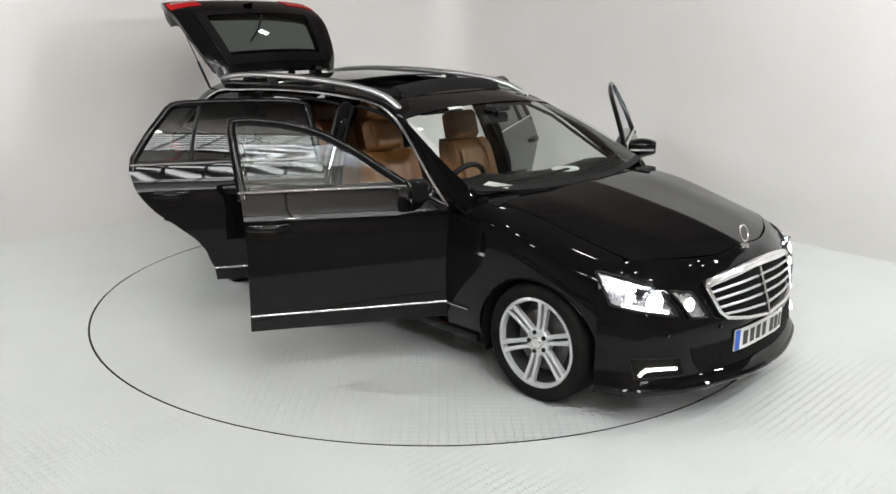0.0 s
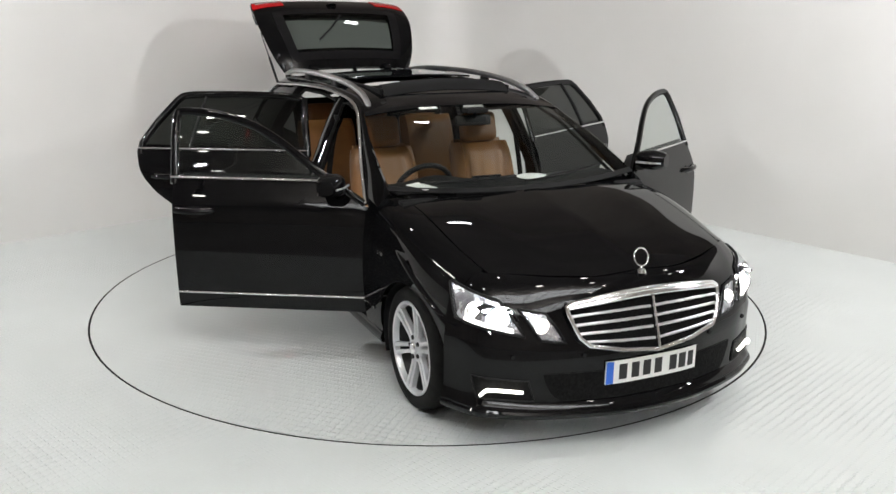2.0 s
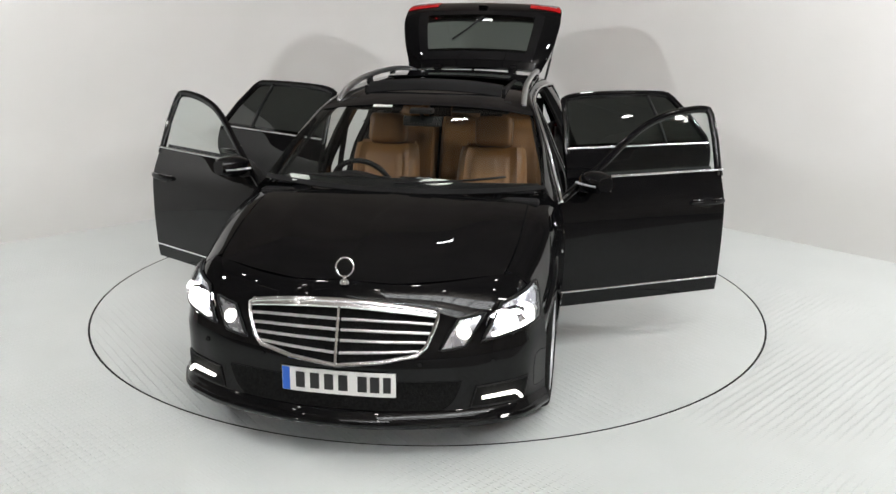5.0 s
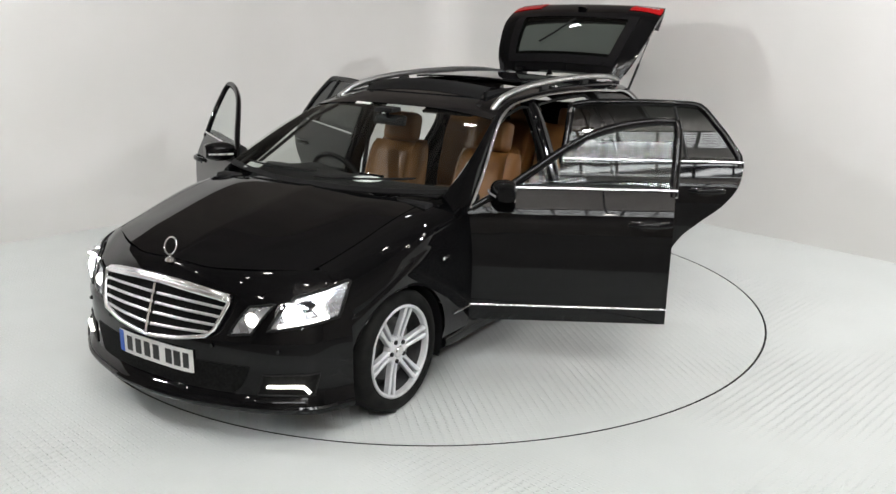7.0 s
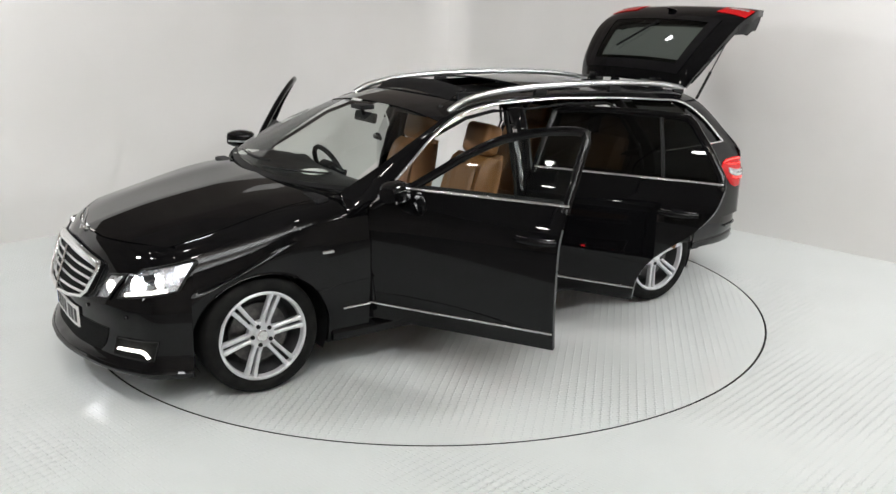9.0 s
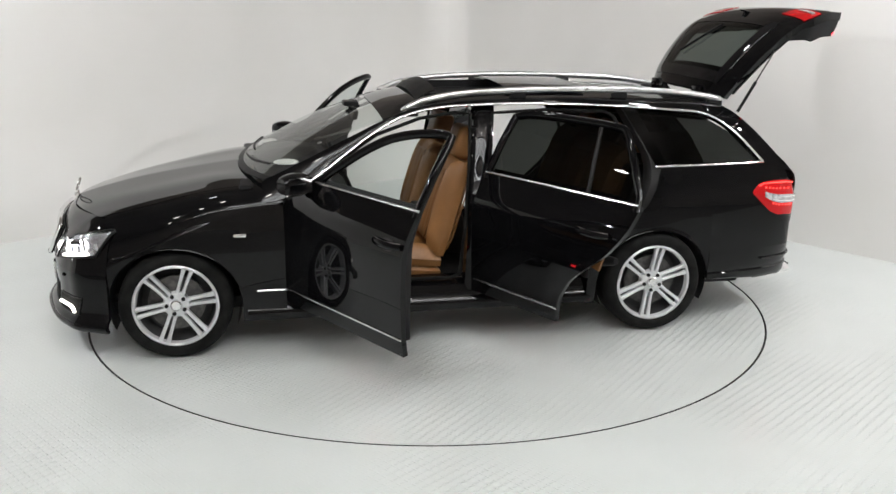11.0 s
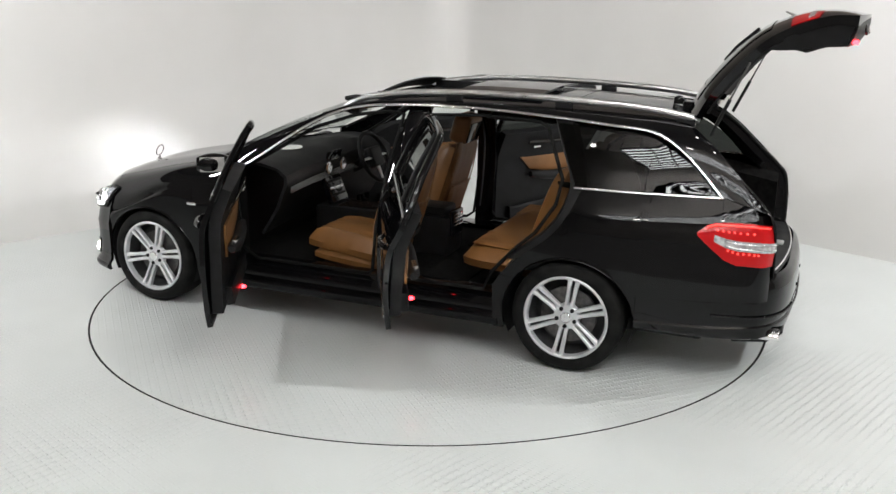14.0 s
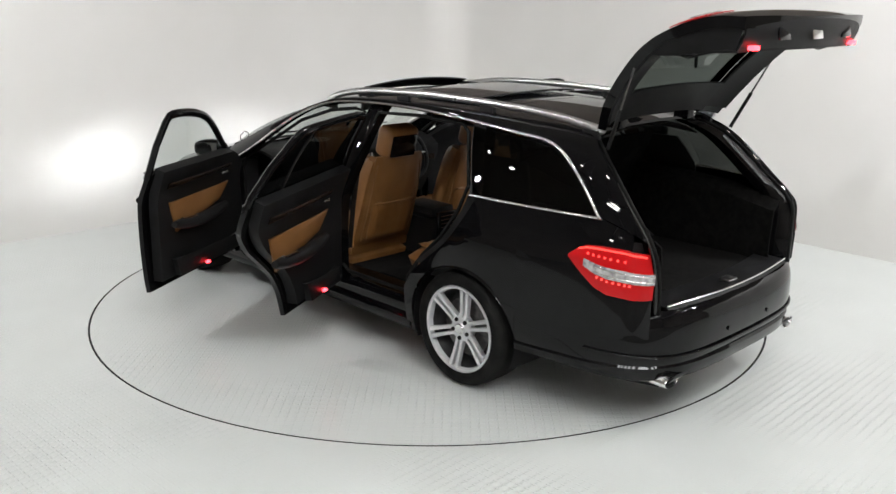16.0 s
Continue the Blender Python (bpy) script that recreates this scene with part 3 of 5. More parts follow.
def front_bumper():
    rows = [[Vector((p.x, -p.y, p.z)) for p in r[:0:-1]] + list(r) for r in NOSE]
    bumper = cpart("front_bumper", shell(rows, 0.02, (1.2, 0, 0.4)), M_PAINT)
    # middle intake, side intakes, lights
    mid = [[Vector((p.x, y_, p.z)) for y_, p in ((g * 0.50 * w, nose_at(nose_yz(abs(g) * 0.50 * w, z), z) + Vector((0.005, 0, 0))) for g in (k / 12 - 1 for k in range(25)))]
           for z, w in ((0.252, 0.92), (0.275, 0.98), (0.30, 1.02), (0.345, 1.06), (0.385, 1.08))]
    cpart("lower_grille", shell(mid, 0.004, (1, 0, 0.3)), M_MESH, bumper, "black honeycomb lower air intake")
    for s in (1, -1):
        pk = nose_patch(s, [(0.575, 0.258), (0.80, 0.262), (0.815, 0.365), (0.60, 0.352)], out=0.004)
        cpart("side_intake", shell(pk, 0.004, (1.0, 0, 0.3)), M_MESH, bumper)
        cpart("intake_rim", quad_frame(pk, 0.0035), M_TRIM, bumper)
        a = [nose_at(nose_yz(y, z), z) + Vector((0.016, 0.006, 0)) for y, z in [(0.625, 0.305), (0.68, 0.308), (0.735, 0.310), (0.762, 0.310), (0.777, 0.298), (0.790, 0.280)]]
        cpart("daytime_light", tube([(p.x, s * p.y, p.z) for p in a], [0.009, 0.0095, 0.010, 0.0105, 0.010, 0.009], 8, 0.8), M_DRL, bumper, "lit white daytime running light")
    # lip under the chin
    lip = [[Vector((p.x + d * (1 - 0.7 * i / NU), s_ * (p.y + d * 0.5 * i / NU), z)) for s_, i, p in
            [(-1, k, NOSE[2][k]) for k in range(NU, 0, -1)] + [(1, k, NOSE[2][k]) for k in range(NU + 1)]] for d, z in ((0.0, 0.214), (0.014, 0.205), (0.014, 0.195), (0.0, 0.18))]
    cpart("splitter", shell(lip, 0.008, (1.2, 0, 0.14)), M_PAINT, bumper)
    for s in (1, -1):
        bits = [nose_at(u, 0.47) + Vector((0.004, 0, 0)) for u in (0.30, 0.62)]
        for p in bits:
            bm = bmesh.new()
            bmesh.ops.create_cone(bm, cap_ends=True, segments=16, radius1=0.011, radius2=0.010, depth=0.008, matrix=Matrix.Translation((p.x, s * p.y, p.z)) @ pose(0, 0, 0, 0, 90, 0))
            cpart("parking_sensor", bm, M_PAINT, bumper)
    return bumper


def grille():
    edge = [(0.0, 0.735), (0.15, 0.7345), (0.30, 0.733), (0.40, 0.731), (0.428, 0.72), (0.428, 0.70), (0.412, 0.635), (0.388, 0.565), (0.35, 0.525), (0.20, 0.493), (0.0, 0.468)]
    def at(y, z, d):
        z -= 0.037 * (y / 0.43) ** 2 * max(0.0, z - 0.468) / 0.267     # the top edge falls away to the sides
        p = nose_at(nose_yz(abs(y), z), z)
        return Vector((p.x + d - 0.006 * abs(y) / 0.43, y, p.z))
    back = []
    for k in range(11):
        z = 0.468 + 0.262 * k / 10
        w = interp([(0.462, 0.02), (0.493, 0.20), (0.525, 0.35), (0.565, 0.388), (0.635, 0.412), (0.70, 0.426), (0.735, 0.42)], z)
        back.append([at(w * (j / 8 - 1), z, 0.012) for j in range(17)])
    g = cpart("grille", shell(back, 0.006, (1, 0, 0.5)), M_MESH, None, "black radiator grille with chrome frame and slats")
    ring = [at(y, z, 0.034) for y, z in edge] + [at(-y, z, 0.034) for y, z in edge[-2:0:-1]]
    rad = [0.013 if z > 0.71 else 0.0105 for y, z in edge] + [0.013 if z > 0.71 else 0.0105 for y, z in edge[-2:0:-1]]
    bm = bmesh.new()
    add_tube(bm, ring, rad, 8, 1.3, up=(1, 0, 0), closed=True)
    cpart("grille_frame", bm, M_CHROME, g)
    top = [[at(y, z, d) for y in [k / 10 * 0.42 for k in range(-10, 11)]] for z, d in ((0.707, 0.042), (0.715, 0.048), (0.729, 0.046), (0.743, 0.032))]
    cpart("grille_cap", shell(top, 0.006, (1, 0, 0.7)), M_CHROME, g)
    for s in (1, -1):
        for z, w in ((0.672, 0.418), (0.628, 0.408), (0.584, 0.392), (0.542, 0.36)):
            pts = [at(s * (0.012 + (w - 0.012) * k / 8), z + 0.0 - (0.022 if w < 0.37 else 0.014) * (1 - k / 8), 0.03) for k in range(9)]
            bm = bmesh.new()
            add_tube(bm, pts, 0.0068, 8, 0.7, up=(1, 0, 0.5))
            cpart("slat", bm, M_ALU, g)
    cpart("centre_bar", tube([at(0.0001, z, 0.044) for z in (0.468, 0.54, 0.62, 0.705)], 0.007, 8), M_CHROME, g)
    # round ornament on the hood, a plain ring on a short foot
    o = cpart("hood_ornament", tube([(2.070 - 0.014 * math.sin(t), 0.040 * math.cos(t), 0.862 + 0.040 * math.sin(t)) for t in (2 * math.pi * k / 28 for k in range(28))], 0.0042, 6, closed=True), M_CHROME, None, "plain chrome ring ornament")
    cpart("ornament_foot", tube([(2.080, 0, 0.788), (2.078, 0, 0.803), (2.076, 0, 0.810), (2.072, 0, 0.825)], [0.024, 0.020, 0.007, 0.004], 12), M_CHROME, o)
    # number plate with plain bars
    def plate_x(y):
        return nose_at(nose_yz(abs(y), 0.374), 0.374).x + 0.014
    pl = [[Vector((plate_x(y), y, z)) for y in [k / 8 * 0.26 for k in range(-8, 9)]] for z in (0.318, 0.374, 0.430)]
    p = cpart("number_plate", shell(pl, 0.006, (1, 0, 0.37)), M_PLATE, None, "white number plate with dark bars and a blue band")
    def px(y):
        return plate_x(y) + 0.0025
    bl = [[Vector((px(y), y, z)) for y in (-0.258, -0.24, -0.222)] for z in (0.32, 0.428)]
    cpart("blue_band", shell(bl, 0.0015, (1, 0, 0.37)), M_BLUE, p)
    for k, y in enumerate((-0.172, -0.105, -0.040, 0.025, 0.112, 0.168, 0.222)):
        w = 0.021 if k != 6 else 0.017
        rows = [[Vector((px(yy), yy, z)) for yy in (y - w, y, y + w)] for z in (0.338, 0.412)]
        cpart("dark_bar", shell(rows, 0.0015, (1, 0, 0.37)), M_INK, p)


def headlight(s):
    main = [(0.684, 0.704), (0.824, 0.760), (0.842, 0.614), (0.612, 0.560)]
    small = [(0.511, 0.656), (0.619, 0.676), (0.546, 0.543), (0.440, 0.528)]
    base = nose_patch(s, main, 14, 10, 0.004)
    h = cpart("headlight", shell(base, 0.01, (1.2, 0, 0.5)), M_REFLECTOR, None, "lit white headlight with clear cover")
    cv = cpart("cover", grid(nose_patch(s, main, 14, 10, 0.014, 0.022)), M_LENS, h)
    cv.visible_shadow = False
    cpart("rim", quad_frame(nose_patch(s, main, 14, 10, 0.010), 0.007), M_TRIM, h)
    # added glowing strip: stands for the reflector's white glare along the lower edge
    guide = nose_patch(s, main, 14, 10, 0.008)
    cpart("glow_strip", tube([guide[i][9] for i in range(2, 13)], 0.010, 8), M_DRL, h, "added glowing strip that whitens the lamp's lower edge")
    # bulbs drawn oversized so that the lit reflector reads white
    for y, z, r in ((0.70, 0.622, 0.056), (0.785, 0.655, 0.040)):
        p = nose_at(nose_yz(y, z), z)
        bm = bmesh.new()
        bmesh.ops.create_uvsphere(bm, u_segments=20, v_segments=12, radius=r, matrix=Matrix.Translation((p.x - 0.006, s * (p.y - 0.006), p.z)) @ Matrix.Diagonal((0.5, 1, 1, 1)))
        cpart("bulb", bm, M_XENON if r > 0.05 else M_DRL, h, "lit xenon bulb")
        bm = bmesh.new()
        add_lathe(bm, [(r * 1.05, 0.0), (r * 1.3, 0.016), (r * 1.36, 0.012)], (0, 0, 0), 1, 24)
        bmesh.ops.transform(bm, matrix=Matrix.Translation((p.x - 0.004, s * (p.y - 0.004), p.z)) @ pose(0, 0, 0, 0, 0, -90 + s * 22), verts=bm.verts)
        cpart("bezel", bm, M_CHROME, h)
    # added emitter disc for the headlight beam, with a black shroud that narrows it
    p = nose_at(nose_yz(0.75, 0.68), 0.68)
    c = Vector((p.x + 0.006, s * p.y, p.z))
    def oval(dx, r, drop=0.0):
        return [c + Vector((dx, 0.031 * r * math.cos(a), 0.0095 * r * math.sin(a) - drop)) for a in (2 * math.pi * k / 28 for k in range(28))]
    bm = bmesh.new()
    add_grid(bm, [oval(0.0, 1.0), oval(0.001, 0.5), oval(0.001, 0.02)], close_v=True)
    cpart("beam_emitter", bm, M_BEAM, h, "added glowing disc that throws the headlight's beam on the wall")
    bm = bmesh.new()
    add_grid(bm, [oval(-0.01, 1.12), oval(0.040, 1.12, 0.003), oval(0.042, 1.35, 0.003), oval(-0.01, 1.35)], close_v=True)
    cpart("beam_shroud", bm, M_TRIM, h)
    base = nose_patch(s, small, 10, 10, 0.004)
    h2 = cpart("inner_headlight", shell(base, 0.01, (1.2, 0, 0.5)), M_REFLECTOR, None, "small lit inner headlight")
    cv = cpart("cover", grid(nose_patch(s, small, 10, 10, 0.012, 0.018)), M_LENS, h2)
    cv.visible_shadow = False
    cpart("rim", quad_frame(nose_patch(s, small, 10, 10, 0.009), 0.006), M_TRIM, h2)
    p = nose_at(nose_yz(0.535, 0.60), 0.60)
    bm = bmesh.new()
    bmesh.ops.create_uvsphere(bm, u_segments=18, v_segments=10, radius=0.036, matrix=Matrix.Translation((p.x - 0.004, s * p.y, p.z)) @ Matrix.Diagonal((0.6, 1, 1, 1)))
    cpart("bulb", bm, M_DRL, h2, "warm lit inner bulb")


# ---- greenhouse lines ----
LINE = [(0.932, 0.895), (0.80, 0.925), (0.60, 1.045), (0.47, 1.135), (0.30, 1.247), (0.13, 1.333), (-0.05, 1.38), (-0.29, 1.40), (-0.70, 1.406), (-1.2, 1.388), (-1.55, 1.363), (-1.82, 1.333), (-2.01, 1.22), (-2.195, 1.037)]
GUTTER = [(0.932, 0.803, 1.0), (0.885, 0.798, 1.025), (0.70, 0.778, 1.108), (0.55, 0.754, 1.178), (0.36, 0.710, 1.262), (0.17, 0.662, 1.342), (-0.03, 0.605, 1.40), (-0.3, 0.592, 1.425), (-0.75, 0.586, 1.436), (-1.2, 0.575, 1.43), (-1.6, 0.553, 1.417), (-1.93, 0.535, 1.388), (-2.115, 0.64, 1.28), (-2.44, 0.735, 0.958)]
BELT_Z = 1.035


def line_z(x):
    return smooth_interp(sorted(LINE), x)


def side_frame(s):
    n = 79
    low = curve_pts([(x, side(x, z), z) for x, z in LINE], n)
    up = curve_pts(GUTTER, n)
    rows = []
    for a, b in zip(low, up):
        d = (b - a)
        o = Vector((0, d.z, -d.y)).normalized() if d.length > 1e-6 else Vector((0, 1, 0))
        rows.append([Vector((q.x, s * q.y, q.z)) for q in (a + d * t + o * (0.03 * t * (1 - t)) for t in (k / 8 for k in range(9)))])
    f = cpart("side_frame", shell(rows, 0.03, lambda p: Vector((p.x * 0.9, 0, 0.9))), M_PAINT, None, "black pillar and roof side frame")
    chrome = curve_pts([(x, s * (side(x, z) + 0.010), z) for x, z in LINE[1:]], 64)
    cpart("chrome_strip", tube(chrome, 0.0105, 6, 0.8), M_CHROME, f)
    # pillars between the doors
    bm = bmesh.new()
    rows = []
    for z in [0.30 + 1.09 * k / 16 for k in range(17)]:
        x0 = smooth_interp([(0.3, -0.25), (0.8, -0.27), (1.05, -0.30), (1.4, -0.355)], z)
        y = side(x0, z) - 0.035
        rows.append([(x0 + 0.015, s * (y - 0.07), z), (x0 + 0.01, s * (y - 0.015), z), (x0 - 0.01, s * y, z), (x0 - 0.09, s * y, z), (x0 - 0.115, s * (y - 0.015), z), (x0 - 0.12, s * (y - 0.07), z)])
    add_grid(bm, rows, close_v=True)
    cpart("centre_pillar", bm, M_PAINT)
    bm = bmesh.new()
    rows = []
    for z in (0.62, 0.70, 0.78, 0.86, 0.94, 1.0, 1.04, 1.1, 1.2, 1.3, 1.385):
        x0 = rd_rear(z) + (0.05 if z < 1.05 else 0.05 - 0.04 * (z - 1.05) / 0.34)
        y = side(x0, z) - 0.006
        rows.append([(x0 + 0.01, s * (y - 0.08), z), (x0, s * (y - 0.02), z), (x0 - 0.01, s * y, z), (x0 - 0.10, s * y, z), (x0 - 0.11, s * (y - 0.07), z)])
    add_grid(bm, rows, close_v=True)
    cpart("rear_pillar", bm, M_TRIM)
    return f


def quarter(s):
    """Rear quarter panel, from the rear door's cut round to the tail."""
    path = [(x, side(x, 0.6)) for x in (-1.005, -1.0645, -1.0655)] + [(-1.437 + ARCH_X * math.cos(radians(a)), None) for a in range(8, 180, 8)]
    path += [(-1.8085, None), (-1.8095, None), (-1.9, None), (-2.0, None), (-2.1, None), (-2.2, None), (-2.3, None), (-2.37, None)]
    wrap = [(-2.412, 0.79), (-2.435, 0.765), (-2.455, 0.735), (-2.466, 0.71)]
    rows = []
    for x, _ in path:
        a = arch_z(x, AXLE_R)
        lo = a or (0.2 if x > -1.3 else 0.50)
        hi = BELT_Z - 0.002 if x > -2.2 else BELT_Z - 0.075 * (-2.2 - x) / 0.24
        # the rear door's cut
        if x > -1.456:
            hi = min(hi, smooth_interp([(-1.456, 1.033), (-1.436, 0.93), (-1.336, 0.78), (-1.196, 0.665), (-1.08, 0.56), (-1.0, 0.45)], x))
            hi = max(hi, lo + 0.012)
        col = []
        for k in range(19):
            z = hi + (lo - hi) * k / 18
            col.append((x, s * side(x, z), z))
        y = side(x, lo)
        col += [(x, s * (y + 0.004 if a else y), lo - 0.006), (x, s * (y - 0.03), lo - 0.004)]
        rows.append(col)
    for x, y in wrap:
        hi, lo = 0.955, 0.50
        col = []
        for k in range(19):
            z = hi + (lo - hi) * k / 18
            col.append((x + 0.03 * max(0, z - 0.8) / 0.15, s * (y + smooth_interp(SECTION, z) * 0.6), z))
        col += [(x, s * y, lo - 0.006), (x, s * (y - 0.02), lo - 0.004)]
        rows.append(col)
    q = cpart("quarter_panel", grid(rows), M_PAINT)
    # glass with its chrome sill
    rows = []
    for k in range(25):
        x = -1.44 + (-2.19 + 1.44) * k / 24
        zt = line_z(x) - 0.012
        col = []
        for j in range(9):
            z = BELT_Z + 0.005 + (zt - BELT_Z - 0.005) * j / 8
            xx = x + (0.175 * (z - BELT_Z) / 0.35 if k == 0 else 0.175 * (z - BELT_Z) / 0.35 * (1 - k / 24))
            col.append(sp(s, xx, z, -0.004))
        rows.append(col)
    g = cpart("quarter_window", grid(rows), M_TINT, None, "dark tinted rear side window")
    cpart("chrome_strip", tube([sp(s, -1.43 - 0.77 * k / 12, BELT_Z, 0.003) for k in range(13)], 0.009, 6, 0.8), M_CHROME, g)
    return q


def tail_light(s):
    stations = [(-2.095, None, 0.850, 0.866), (-2.14, None, 0.810, 0.902), (-2.18, None, 0.775, 0.916), (-2.24, None, 0.726, 0.920), (-2.30, None, 0.702, 0.920), (-2.37, None, 0.697, 0.917),
                (-2.412, 0.787, 0.692, 0.912), (-2.435, 0.765, 0.691, 0.908), (-2.452, 0.742, 0.690, 0.903), (-2.466, 0.71, 0.689, 0.898)]
    def pt(st, f, out):
        x, y, lo, hi = st
        z = lo + (hi - lo) * f
        if y is None:
            return Vector((x - out * 0.2, s * (side(x, z) + out), z))
        return Vector((x + 0.03 * max(0, z - 0.8) / 0.15 - out, s * (y + smooth_interp(SECTION, z) * 0.6 + out * 0.6), z))
    def band(f0, f1, out, n=6, s0=0, s1=len(stations)):
        return [[pt(st, f0 + (f1 - f0) * k / n, out + 0.006 * math.sin(math.pi * (f0 + (f1 - f0) * k / n))) for k in range(n + 1)] for st in stations[s0:s1]]
    t = cpart("tail_light", shell(band(0, 1, 0.004), 0.01, (-2.0, 0, 0.8)), M_RED, None, "lit red tail light with a clear band")
    cpart("clear_band", shell(band(0.36, 0.60, 0.011, 4, 2), 0.003, (-2.0, 0, 0.8)), M_CLEARLAMP, t)
    cpart("lamp_housing", shell(band(0, 1, -0.010), 0.004, (-2.0, 0, 0.8)), M_TRIM, t, "black plastic back of the lamp")
    cpart("glow_strip", tube([pt(st, 0.94, 0.010) for st in stations[1:9]], 0.0045, 6), M_REDLED, t, "glowing red light strip")
    bead = None
    for f, a, b, n in ((0.78, 2.2, 5.0, 7), (0.30, 3.2, 5.6, 7)):
        for k in range(n):
            g = a + (b - a) * k / (n - 1)
            i = int(g)
            at = pt(stations[i], f, 0.012).lerp(pt(stations[i + 1], f, 0.012), g - i)
            if bead is None:
                bm = bmesh.new()
                bmesh.ops.create_icosphere(bm, subdivisions=1, radius=0.0065)
                bead = mesh_of("led", bm, M_REDLED)
            led = new("led", bead)
            led.parent = t
            led.location = at
    for f in (0.42, 0.54):
        cpart("chrome_rib", tube([pt(st, f, 0.016) for st in stations[3:10]], 0.004, 6), M_CHROME, t)


def rear_bumper():
    plan = curve_pts([(-2.602, 0, 0), (-2.596, 0.25, 0), (-2.572, 0.48, 0), (-2.51, 0.65, 0), (-2.40, 0.765, 0), (-2.2, 0.848, 0), (-2.0, 0.885, 0), (-1.812, 0.908, 0)], 41)
    rows = []
    for z, d in ((0.272, 0.05), (0.282, 0.025), (0.31, 0.012), (0.345, 0.006), (0.355, 0.018), (0.39, 0.004), (0.46, 0.0), (0.53, 0.002), (0.575, 0.012), (0.605, 0.03), (0.62, 0.06)):
        def q(i, p):
            e = min(1, i / 28)
            lift = 0.03 * max(0, (i - 22) / 18) if z < 0.3 else 0
            return Vector((p.x + d * (1 - 0.8 * e), p.y - d * 0.7 * e, z + lift))
        half = [q(i, p) for i, p in enumerate(plan)]
        rows.append([Vector((p.x, -p.y, p.z)) for p in half[:0:-1]] + half)
    b = cpart("rear_bumper", shell(rows, 0.02, (-2.0, 0, 0.45)), M_PAINT)
    low = [[Vector((x, y, z)) for y in [k / 10 * 0.62 for k in range(-10, 11)]] for x, z in ((-2.56, 0.30), (-2.53, 0.265), (-2.48, 0.235), (-2.3, 0.21))]
    cpart("diffuser", shell(low, 0.01, (-2.2, 0, 0.4)), M_TRIM, b)
    for s in (1, -1):
        bm = bmesh.new()
        rr = [[(x, s * 0.60 + r * 1.55 * math.cos(a), 0.275 + r * 0.8 * math.sin(a)) for a in (2 * math.pi * k / 24 for k in range(24))] for x, r in ((-2.36, 0.036), (-2.535, 0.04), (-2.542, 0.037), (-2.535, 0.033), (-2.40, 0.03))]
        add_grid(bm, rr, close_v=True)
        cpart("exhaust_tip", bm, M_CHROME, b, "oval chrome exhaust tip")
    sill = [[Vector((x + 0.055 * (y / 0.6) ** 2, y, z)) for y in [k / 8 * 0.60 for k in range(-8, 9)]] for x, z in ((-2.548, 0.618), (-2.535, 0.632), (-2.45, 0.638), (-2.37, 0.638))]
    cpart("sill_plate", shell(sill, 0.01, (-2.4, 0, 0.3)), M_TRIM, b, "dark boot sill plate")
    cpart("sill_edge", tube([p + Vector((-0.002, 0, 0.004)) for p in sill[1]], 0.006, 8), M_CHROME, b, "bright metal edge of the boot sill")
    cpart("latch", box(-2.50, -2.44, -0.04, 0.04, 0.638, 0.650, 0.006), M_ALU, b)


def windscreen():
    rows = []
    for j in range(25):
        g = -1 + 2 * j / 24
        base = Vector((1.055 - 0.165 * abs(g) ** 2.2, g * 0.800, 1.005 + 0.022 * g * g))
        top = Vector((0.13 - 0.0 * g, g * 0.655, 1.402 - 0.055 * abs(g) ** 2.5))
        rows.append([base.lerp(top, k / 12) + Vector((0.03, 0, 0.05)) * math.sin(math.pi * k / 12) * 0.55 for k in range(13)])
    w = cpart("windscreen", grid(rows), M_SCREEN, None, "large clear windscreen")
    w.visible_shadow = False
    cpart("header_band", shell([[r[-1] + Vector((-0.02, 0, 0.008)) , r[-1].lerp(r[-2], 0.5) + Vector((0.004, 0, 0.006)), r[-2].lerp(r[-3], 0.3) + Vector((0.004, 0, 0.005))] for r in rows], 0.004, (0, 0, 0.5)), M_ROOFGLASS, w)
    cowl = [[Vector((r[0].x + dx, r[0].y, r[0].z + dz)) for dx, dz in ((0.028, -0.012), (0.01, -0.004), (-0.01, 0.006))] for r in rows]
    cpart("cowl", shell(cowl, 0.006, (0.9, 0, 0.5)), M_TRIM)
    for y0, y1, xa in ((-0.62, -0.05, 0.97), (-0.02, 0.58, 1.04)):
        pts = []
        for k in range(9):
            y = y0 + (y1 - y0) * k / 8
            g = abs(y / 0.765)
            xb = 1.045 - 0.165 * g ** 2.2
            pts.append(Vector((xb - 0.02 - 0.05 * k / 8, y, 1.032 + 0.022 * g * g + 0.022 * k / 8)))
        wp = cpart("wiper", tube(pts, 0.0055, 6), M_TRIM)
        cpart("wiper_blade", tube([p + Vector((-0.02, 0, 0.0)) for p in pts[2:]], 0.004, 6), M_RUBBER, wp)


